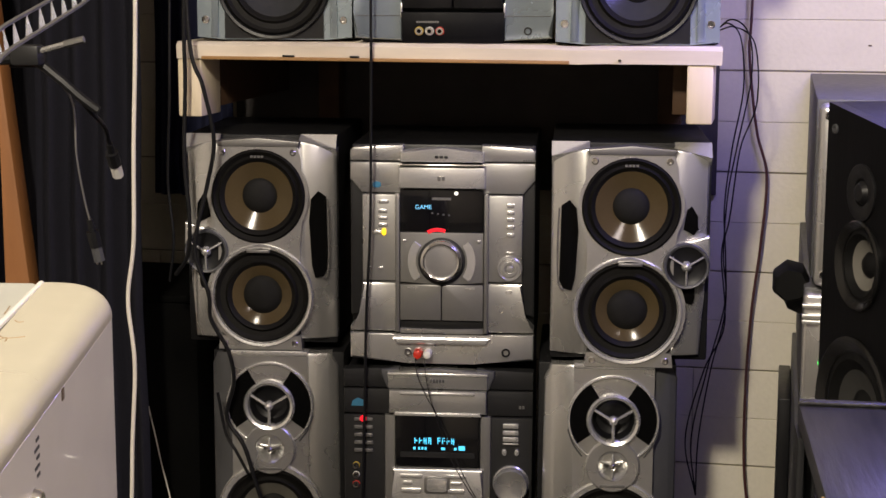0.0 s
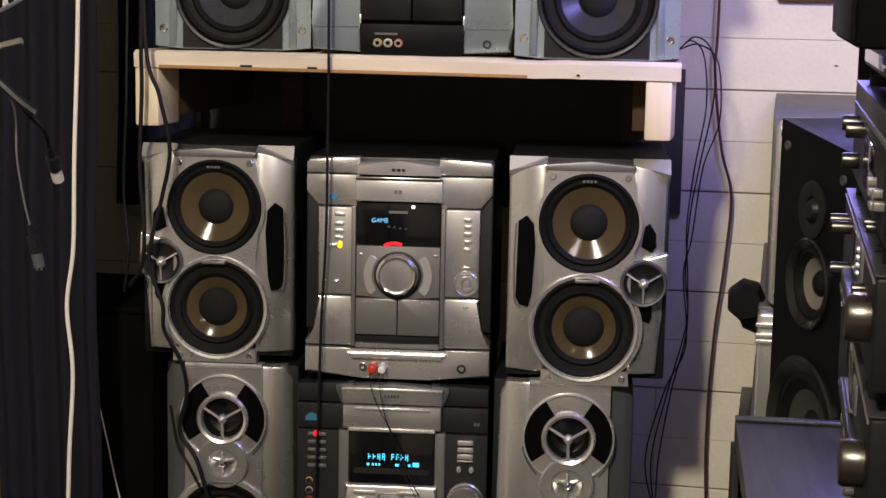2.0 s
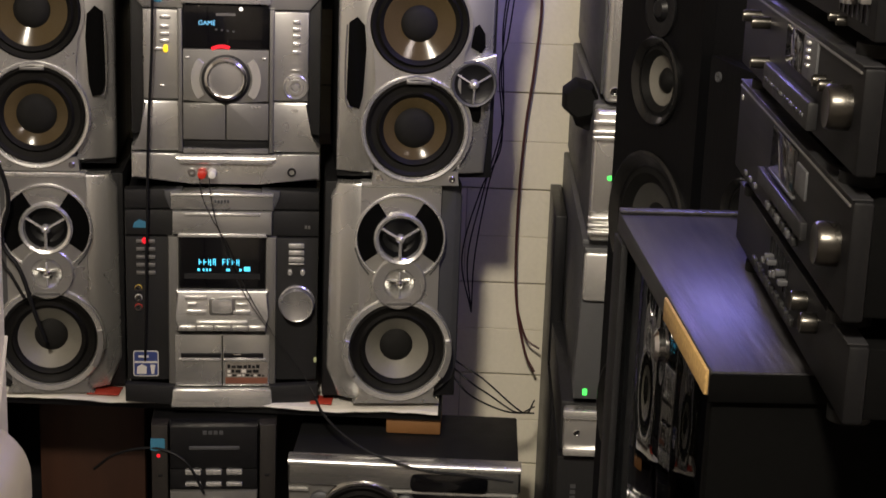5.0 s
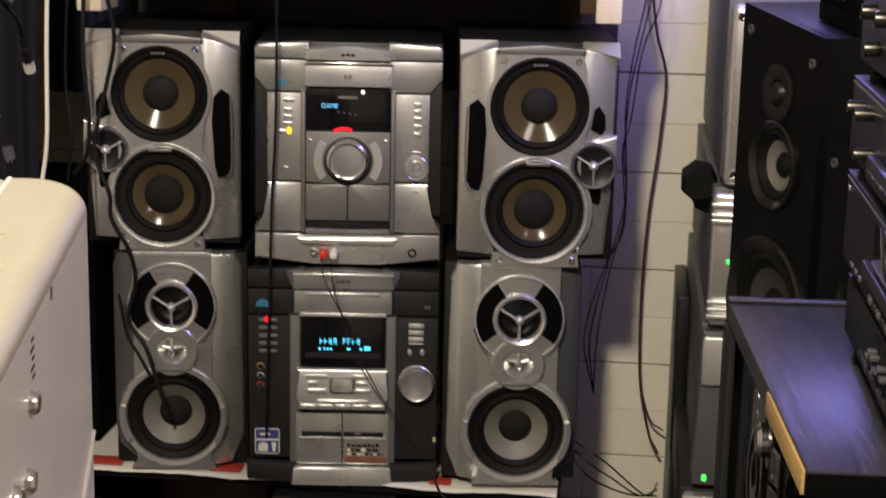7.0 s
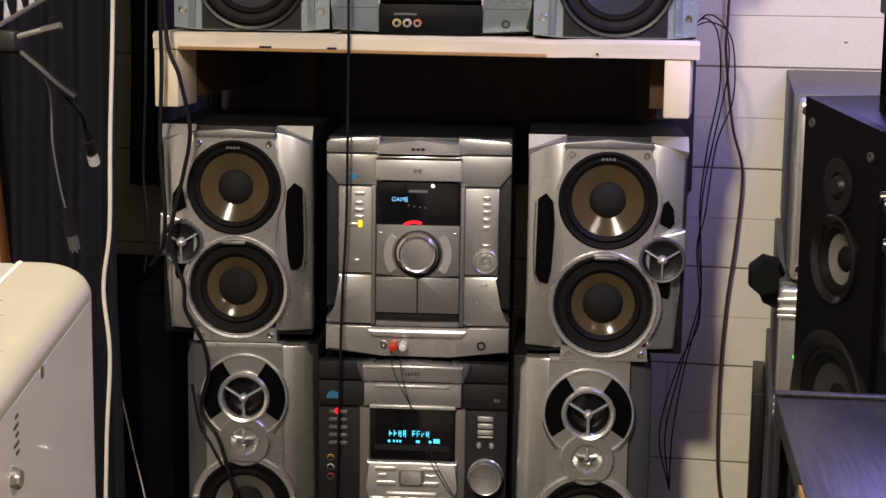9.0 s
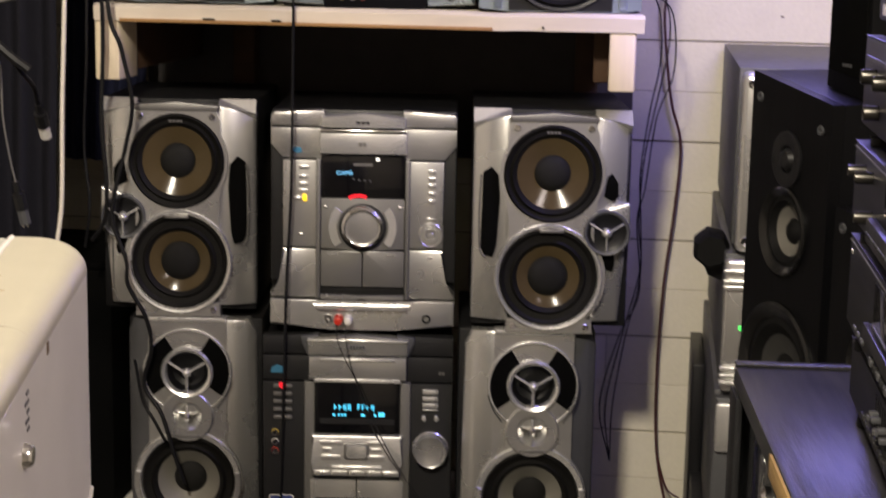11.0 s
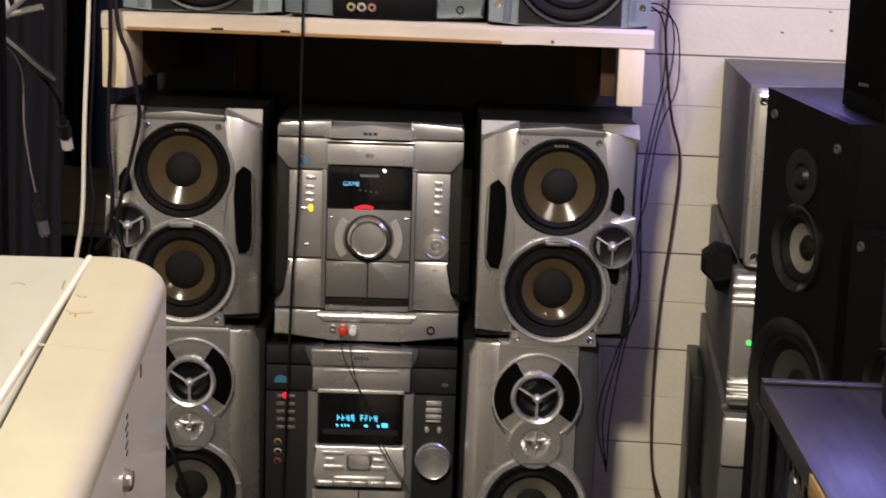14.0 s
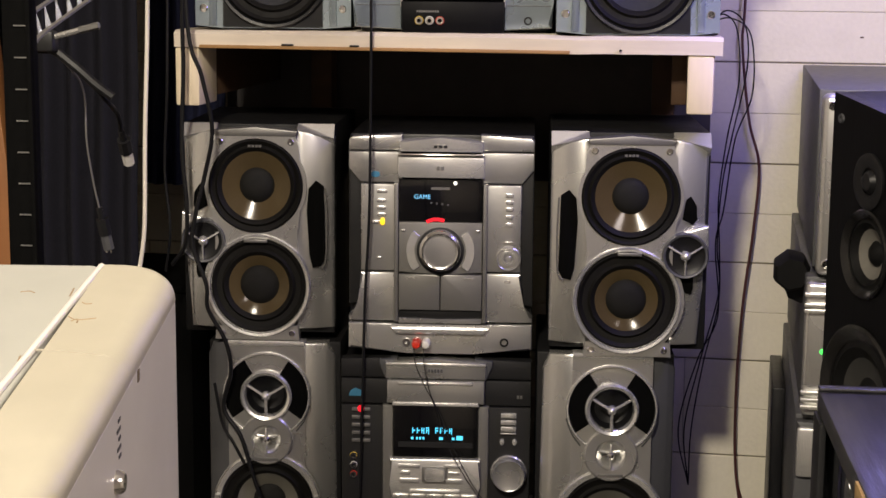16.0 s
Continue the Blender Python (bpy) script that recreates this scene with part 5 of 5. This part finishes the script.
def rolled(x0, x1, y0, y1, z0, z1, r, rc):
    """A block with a rolled right top edge and rounded far right corner."""
    bm = bmesh.new()
    prof = [(x0, z0), (x0, z1)] + [(x1 - r + r * math.sin(radians(a)), z1 - r + r * math.cos(radians(a))) for a in range(0, 91, 10)] + [(x1, z0)]
    rows = []
    ys = [y0] + [y1 - rc + rc * math.sin(radians(a)) for a in range(0, 91, 10)]
    for y in ys:
        k = max(y - (y1 - rc), 0)
        cut = rc - math.sqrt(max(rc * rc - k * k, 0))
        rows.append([bm.verts.new((x - (cut if x > x0 + 0.02 else 0), y, z)) for x, z in prof])
    for a, b in zip(rows, rows[1:]):
        for i in range(len(prof)):
            j = (i + 1) % len(prof)
            bm.faces.new((a[i], a[j], b[j], b[i]))
    bm.faces.new(rows[0])
    bm.faces.new(rows[-1][::-1])
    return bm


SLOPE = Matrix.Identity(4)
SLOPE[2][1] = math.tan(radians(8.3))


def console_part(name, bm, material, label="", m=Matrix.Identity(4)):
    """A part of the console, whose top falls away towards its near end."""
    ob = part(name, bm, material, app, label)
    ob.data.transform(SLOPE @ m)
    return ob


L = 0.55
console_part("console", rolled(-0.046, 0.002, -L, 0.0, 1.10, 1.4755, 0.0008, 0.024), ENAMEL, "white enamel console")
console_part("console_top", rolled(-0.046, 0.0022, -L, 0.0002, 1.4758, 1.4905, 0.0145, 0.024), CREAM, "yellowed cream top with rolled edge")
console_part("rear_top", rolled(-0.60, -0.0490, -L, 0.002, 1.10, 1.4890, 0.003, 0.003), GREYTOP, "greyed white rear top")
console_part("seam_bead", tube([(-0.0475, 0.0, 1.4894), (-0.0525, -0.15, 1.4896), (-0.066, -L, 1.4896)], 0.0022, 8), ENAMEL, "white bead along the seam")
console_part("top_joint", tube([(-0.0515, -0.1425, 1.4904), (-0.030, -0.1460, 1.4904), (-0.0145, -0.1490, 1.4903), (-0.006, -0.1515, 1.4885), (-0.001, -0.1550, 1.4840)], 0.0006, 6), MORTAR)
SCUFF = mat("faint_brown_scuff", (0.30, 0.22, 0.13), 0.7, 0.0, 0.2, 300, 0.1)
for pts in (((-0.045, -0.092), (-0.039, -0.097), (-0.029, -0.094)), ((-0.042, -0.099), (-0.039, -0.096), (-0.038, -0.102)), ((-0.043, -0.068), (-0.040, -0.071), (-0.037, -0.070))):
    console_part("scuff", tube([(x, y, 1.4902) for x, y in pts], 0.0007, 5), SCUFF, "small brown scuff")
for pts in (((-0.085, -0.048), (-0.080, -0.046), (-0.076, -0.049)), ((-0.055, -0.040), (-0.0545, -0.047), (-0.054, -0.054)), ((-0.057, -0.148), (-0.0565, -0.152), (-0.056, -0.156))):
    console_part("scuff", tube([(x, y, 1.4887) for x, y in pts], 0.0007, 5), SCUFF)
console_part("side_chip", rbox(0.0015, 0.0025, -0.1315, -0.1270, 1.4685, 1.4750, 0.0002), CHIPMARK, "chip in the enamel")
for y, z, r in ((-0.292, 1.437, 0.016), (-0.340, 1.412, 0.014)):
    console_part("dial", lathe(0, 0, [(r, 0.0), (r, -0.004), (r * 0.85, -0.005), (r * 0.5, -0.004), (0, -0.004)], 32), SILVER_DARK, "oval grey dial", pose(0.002, y, z, 0, 0, 90))
for y, z, r in ((-0.186, 1.4375, 0.0065), (-0.228, 1.4080, 0.0080), (-0.200, 1.4030, 0.0070)):
    console_part("knob", lathe(0, 0, [(r, 0.0), (r * 0.9, -0.003), (r * 0.7, -0.0045), (0, -0.0045)], 24), CHROME, "small chrome knob", pose(0.002, y, z, 0, 0, 90))
for i in range(5):
    console_part("printed_mark", rbox(0.0014, 0.0024, -0.180 - 0.003 * (i % 2), -0.175, 1.4470 + i * 0.0048, 1.4488 + i * 0.0048, 0), GREY, "faded grey printed mark")
console_part("fold_line", tube([(0.0020, -0.020, 1.341), (0.0024, -0.050, 1.325), (0.0026, -0.085, 1.306)], 0.0016, 6), WHITE, "raised bright fold")
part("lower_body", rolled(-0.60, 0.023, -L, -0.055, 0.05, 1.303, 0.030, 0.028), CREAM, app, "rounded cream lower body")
part("kick_strip", rbox(-0.58, 0.0, -L + 0.02, -0.08, 0.001, 0.05, 0.002), BLACK, app)


# ---- dark corner beside the stack ----
def drape(name, x0, x1, y, z0, z1, depth, waves, material, label, lean=0.0):
    bm = bmesh.new()
    nx, nz = 48, 14
    grid = []
    for k in range(nz + 1):
        z = z0 + (z1 - z0) * k / nz
        grid.append([])
        for i in range(nx + 1):
            u = i / nx
            fold = depth * math.sin(u * waves * 2 * math.pi + 0.6 * math.sin(3 * u + z)) + 0.3 * depth * noise.noise((u * 9, z * 3, 2))
            grid[-1].append((x0 + (x1 - x0) * u + lean * (z - z0) + 0.004 * math.sin(z * 9), y + fold, z))
    for off in (0.0, 0.003):
        vs = [[bm.verts.new((px, py + off, pz)) for px, py, pz in row] for row in grid]
        for a, b in zip(vs, vs[1:]):
            for i in range(nx):
                bm.faces.new((a[i], a[i + 1], b[i + 1], b[i]))
    return solo(name, bm, material, label, "cloth")


drape("hanging_cloth", -0.640, -0.4610, -0.045, 0.0, 2.3, 0.012, 4, CLOTH, "black cloth hanging in folds beside the stack")
drape("hanging_cloth", -1.40, -0.618, 0.22, 0.0, 2.3, 0.03, 7, CLOTH, "wide black cloth hanging in the corner")
drape("hanging_cloth", -0.587, -0.44, 0.33, 1.29, 2.3, 0.010, 4, NAVY, "dark navy cloth hanging against the wall")
corner = thing("black_box", pose(0, 0, 0), "tall black box beside the speakers", "box")
part("case", rbox(-0.72, -0.43, 0.10, 0.40, 0.0, 1.140, 0.004), DULLBLACK, corner)
part("lid", rbox(-0.722, -0.428, 0.098, 0.402, 1.1405, 1.152, 0.003), DULLBLACK, corner)
post = thing("wooden_post", pose(-0.622, 0.10, 0.0, 0, -6.0, 0), "orange stained wooden post leaning in the corner", "post")
part("beam", rbox(-0.028, 0.028, -0.02, 0.02, 0.0, 2.1, 0.004), BROWN, post)
post.children[0].data.materials[0] = mat("orange_post_wood", (0.36, 0.15, 0.05), 0.55, 0.0, 0.2, 40, 0.2, stretch=(1, 1, 0.12))

rack = thing("rack_upright", pose(-0.087, -1.288, 0.0), "black slotted metal rack upright", "rack")
part("channel", rbox(-0.0150, 0.0085, -0.006, 0.006, 0.0, 2.2, 0.0015), DULLBLACK, rack)
part("channel_lip", rbox(0.0050, 0.0088, -0.009, -0.0062, 0.0, 2.2, 0.0010), DULLBLACK, rack)
for i in range(24):
    part("slot", rbox(-0.0050, 0.0048, -0.0072, -0.0055, 1.2243 + i * 0.0237, 1.2253 + i * 0.0237, 0), SILVER_DARK, rack)


def cable(name, pts, r, material, label, category="cable"):
    return solo(name, tube(pts, r, 8), material, label, category)


cable("white_cable", [(-0.219, -0.65, 1.95), (-0.221, -0.65, 1.66), (-0.228, -0.65, 1.48), (-0.232, -0.648, 1.37), (-0.241, -0.648, 1.30), (-0.234, -0.65, 1.22), (-0.240, -0.652, 1.10), (-0.244, -0.65, 0.9), (-0.244, -0.65, 0.02)], 0.0025, WIREWHITE, "thick white cable hanging straight down")


def plug_lead(pts, turn, label, bright):
    p = thing("power_lead", pose(0, 0, 0), label, "power cable")
    part("lead", tube(pts, 0.0026 if bright != "thin" else 0.0012, 8), WIRE if bright != "thin" else SILVER_DARK, p)
    end, prev = Vector(pts[-1]), Vector(pts[-2])
    d = (end - prev).normalized()
    part("strain_relief", tube([end, end + d * 0.016], 0.0042, 8, smooth=False), BLACK, p)
    part("plug_body", tube([end + d * 0.014, end + d * 0.034], 0.0078, 8, smooth=False), BLACK, p, "black moulded plug")
    face = part("plug_face", tube([end + d * 0.033, end + d * 0.052], 0.0068, 8, smooth=False), WHITE if bright != "thin" else GREY, p, "plug insert")
    bm = bmesh.new()
    for s in (-1, 1):
        o = Vector((s * 0.0028, -0.002, 0))
        tube([end + d * 0.051 + o, end + d * 0.056 + o], 0.0011, 4, bm, smooth=False)
    part("prongs", bm, CHROME, p, "two metal prongs")
    return p


plug_lead([(-0.329, -0.75, 1.579), (-0.290, -0.75, 1.578), (-0.263, -0.75, 1.559), (-0.240, -0.745, 1.531), (-0.242, -0.70, 1.509), (-0.244, -0.683, 1.488)], 0, "black power lead with pale two-pin plug hanging", True)
plug_lead([(-0.300, -0.765, 1.588), (-0.298, -0.71, 1.565), (-0.299, -0.656, 1.531), (-0.299, -0.65, 1.47), (-0.295, -0.642, 1.42), (-0.291, -0.637, 1.392)], 0, "thin grey power lead with dark plug hanging", "thin")
cable("black_cable", [(-0.34, -0.755, 1.585), (-0.300, -0.755, 1.585), (-0.270, -0.755, 1.566), (-0.246, -0.752, 1.545), (-0.228, -0.748, 1.531)], 0.0055, WIRE, "thick black cable looped over the rack")

strap = thing("metal_chain_strap", pose(0, 0, 0), "shiny zigzag metal strap hanging over the rack", "strap")
a = curve_points([(-0.112, -1.22, 1.606), (-0.124, -1.17, 1.616), (-0.150, -1.03, 1.634), (-0.176, -0.89, 1.653), (-0.20, -0.76, 1.68)], 7)
b = [p + Vector((-0.007, 0.004, 0.019)) for p in a]
part("hook", tube([(-0.102, -1.283, 1.600), (-0.105, -1.25, 1.602), a[0]], 0.0022, 6), SILVER_DARK, strap)
part("lower_rail", tube(a, 0.0022, 6, smooth=False), SILVER_DARK, strap)
part("upper_rail", tube(b, 0.0022, 6, smooth=False), SILVER_DARK, strap)
bm = bmesh.new()
for i in range(0, len(a) - 2, 2):
    p, q, r = a[i], b[i + 1], a[i + 2]
    for off in (0.0, 0.0012):
        o = Vector((0, off, 0))
        bm.faces.new([bm.verts.new(v + o) for v in (p, q, p.lerp(r, 0.55))])
part("zigzag", bm, SILVER_LIGHT, strap, "bright bent plates")
rod = thing("metal_rod", pose(0, 0, 0), "short metal rod with flattened tip", "rod")
part("shaft", tube([(-0.300, -0.767, 1.592), (-0.278, -0.765, 1.598), (-0.258, -0.763, 1.6035)], 0.0034, 8), SILVER, rod)
part("tip", tube([(-0.258, -0.763, 1.6035), (-0.236, -0.762, 1.609)], 0.0040, 6, smooth=False), SILVER_DARK, rod, "dull flattened tip")
part("clip", rbox(-0.318, -0.284, -0.775, -0.755, 1.580, 1.603, 0.004), CHARCOAL, rod)

# cables in front of and beside the stack
cable("black_cable", [(-0.094, -0.060, 1.95), (-0.094, -0.050, 1.62), (-0.097, -0.040, 1.45), (-0.100, -0.035, 1.30), (-0.108, -0.030, 1.16), (-0.112, -0.028, 1.00), (-0.117, -0.022, 0.86), (-0.12, -0.014, 0.79)], 0.0022, WIRE, "thin black cable hanging before the hi-fi units")
cable("black_cable", [(-0.37, -0.065, 1.95), (-0.380, -0.065, 1.62), (-0.382, -0.060, 1.52), (-0.386, -0.060, 1.40), (-0.380, -0.060, 1.31), (-0.386, -0.055, 1.25), (-0.412, -0.04, 1.215)], 0.0034, WIRE, "black cable hanging over the speaker tweeter")
cable("black_cable", [(-0.372, -0.075, 1.95), (-0.370, -0.075, 1.60), (-0.350, -0.07, 1.51), (-0.338, -0.06, 1.43), (-0.352, -0.055, 1.36), (-0.366, -0.06, 1.30), (-0.372, -0.060, 1.25), (-0.352, -0.058, 1.19), (-0.350, -0.056, 1.15), (-0.325, -0.05, 1.10), (-0.318, -0.045, 1.05), (-0.332, -0.04, 0.99), (-0.305, -0.04, 0.945), (-0.285, -0.04, 0.88), (-0.27, -0.035, 0.83)], 0.0034, WIRE, "black cable draped over both speakers")
cable("black_cable", [(-0.40, -0.05, 1.95), (-0.41, -0.05, 1.56), (-0.414, -0.045, 1.48), (-0.425, -0.03, 1.36), (-0.418, -0.03, 1.27), (-0.43, -0.02, 1.20)], 0.0022, WIRE, "thin black cable beside the speaker")
cable("black_cable", [(-0.345, -0.045, 1.03), (-0.335, -0.04, 0.965), (-0.318, -0.04, 0.935), (-0.30, -0.038, 0.90)], 0.0026, WIRE, "loop of black cable on the speaker")
cable("red_lead", [(-0.032, -0.026, 1.098), (-0.027, -0.030, 1.070), (-0.012, -0.028, 1.035), (0.0, -0.024, 1.01), (0.020, -0.026, 0.95), (0.050, -0.032, 0.90), (0.070, -0.03, 0.87)], 0.0007, WIRE, "thin phono lead from the red plug")
cable("white_lead", [(-0.017, -0.026, 1.098), (-0.014, -0.030, 1.070), (-0.006, -0.028, 1.030), (0.006, -0.024, 1.00), (0.030, -0.026, 0.945), (0.058, -0.032, 0.895), (0.080, -0.028, 0.86)], 0.0007, WIRE, "thin phono lead from the white plug")
cable("black_cable", [(0.070, -0.030, 0.87), (0.095, -0.022, 0.835), (0.125, -0.014, 0.79), (0.152, -0.03, 0.752)], 0.0005, WIRE, "thin lead trailing down the unit")
cable("black_cable", [(0.148, -0.03, 0.757), (0.165, -0.055, 0.737), (0.20, -0.085, 0.716), (0.25, -0.110, 0.697), (0.32, -0.126, 0.682), (0.40, -0.118, 0.672), (0.46, -0.116, 0.665)], 0.0022, WIRE, "black cable crossing the centre speaker")
cable("red_brown_cable", [(0.452, 0.43, 2.1), (0.452, 0.43, 1.64), (0.450, 0.43, 1.55), (0.466, 0.43, 1.42), (0.486, 0.43, 1.34), (0.480, 0.43, 1.22), (0.468, 0.43, 1.10), (0.462, 0.43, 0.95), (0.466, 0.43, 0.80), (0.485, 0.42, 0.70), (0.505, 0.41, 0.66)], 0.0024, WIRERED, "red-brown twin cable down the wall")
cable("red_brown_cable", [(0.470, 0.427, 0.77), (0.488, 0.42, 0.72), (0.512, 0.41, 0.705)], 0.0020, WIRERED, "branch of the red-brown cable")
for i, (dx, dz) in enumerate(((0.0, 0.0), (0.012, 0.02), (0.022, -0.02))):
    cable("black_cable", [(0.395, 0.30, 1.588), (0.418 + dx * 0.5, 0.26, 1.604 + dz * 0.3), (0.440 + dx, 0.23, 1.580 + dz * 0.4), (0.446 + dx, 0.24, 1.50 + dz), (0.430 + dx * 0.6, 0.28, 1.40), (0.420 + dx * 0.4, 0.30, 1.30 + dz), (0.424 - dx * 0.3, 0.31, 1.22), (0.426, 0.31, 1.12 + dz), (0.405 - dx * 0.5, 0.31, 1.02), (0.388 - dx, 0.31, 0.90), (0.386, 0.31, 0.80)], 0.0012, WIRE, "thin black speaker cable behind the stack")
for i in range(3):
    cable("black_cable", [(0.36, 0.06 + 0.04 * i, 0.770), (0.385 + 0.01 * i, 0.05 + 0.04 * i, 0.745), (0.42, 0.12 + 0.03 * i, 0.70 + 0.008 * i), (0.46 + 0.012 * i, 0.25, 0.64), (0.505, 0.33, 0.61 + 0.012 * i)], 0.0015, WIRE, "black cable behind the bench")
cable("black_cable", [(-0.20, -0.03, 0.62), (-0.16, -0.05, 0.655), (-0.10, -0.055, 0.670), (-0.05, -0.06, 0.652), (-0.02, -0.062, 0.60)], 0.0022, WIRE, "thin cable across the lower unit")
cable("grey_cable", [(-0.33, 0.0, 1.02), (-0.345, 0.03, 0.92), (-0.335, 0.03, 0.80), (-0.32, 0.03, 0.736)], 0.0018, WIRE, "thin cable behind the speaker")
cable("grey_cable", [(-0.505, 0.05, 1.00), (-0.490, 0.05, 0.932), (-0.479, 0.05, 0.879), (-0.465, 0.05, 0.819), (-0.45, 0.05, 0.74)], 0.0012, WIREWHITE, "thin pale cable in the dark corner")

# ---- nail marks and blocks of the wall ----
for x, z in ((0.650, 1.563), (0.729, 1.601), (0.733, 1.569)):
    part("nail_mark", rbox(x - 0.003, x + 0.003, 0.4535, 0.4553, z - 0.0012, z + 0.0014, 0.0006), CHIPMARK, wall, "small rusty nail mark")

course, x_step = 0.0880, 0.40
pair = []
for low, high in ((0.0015, 0.0003), (0.0003, 0.0015)):
    pair.append(mesh_of("block", rbox(0.0005, x_step - 0.0005, 0.0, 0.012, low, course - high, 0.0010, seg=1), BLOCK))
for k in range(-10, 12):
    z = 1.1655 + k * course
    for i in range(-3, 4):
        b = new("block", pair[k % 2])
        b.parent = wall
        b.location = (i * x_step + (0.2 if k // 2 % 2 else 0.0) - 0.03, 0.4555 + 0.0003 * ((i * 7 + k // 2 * 3) % 3), z)
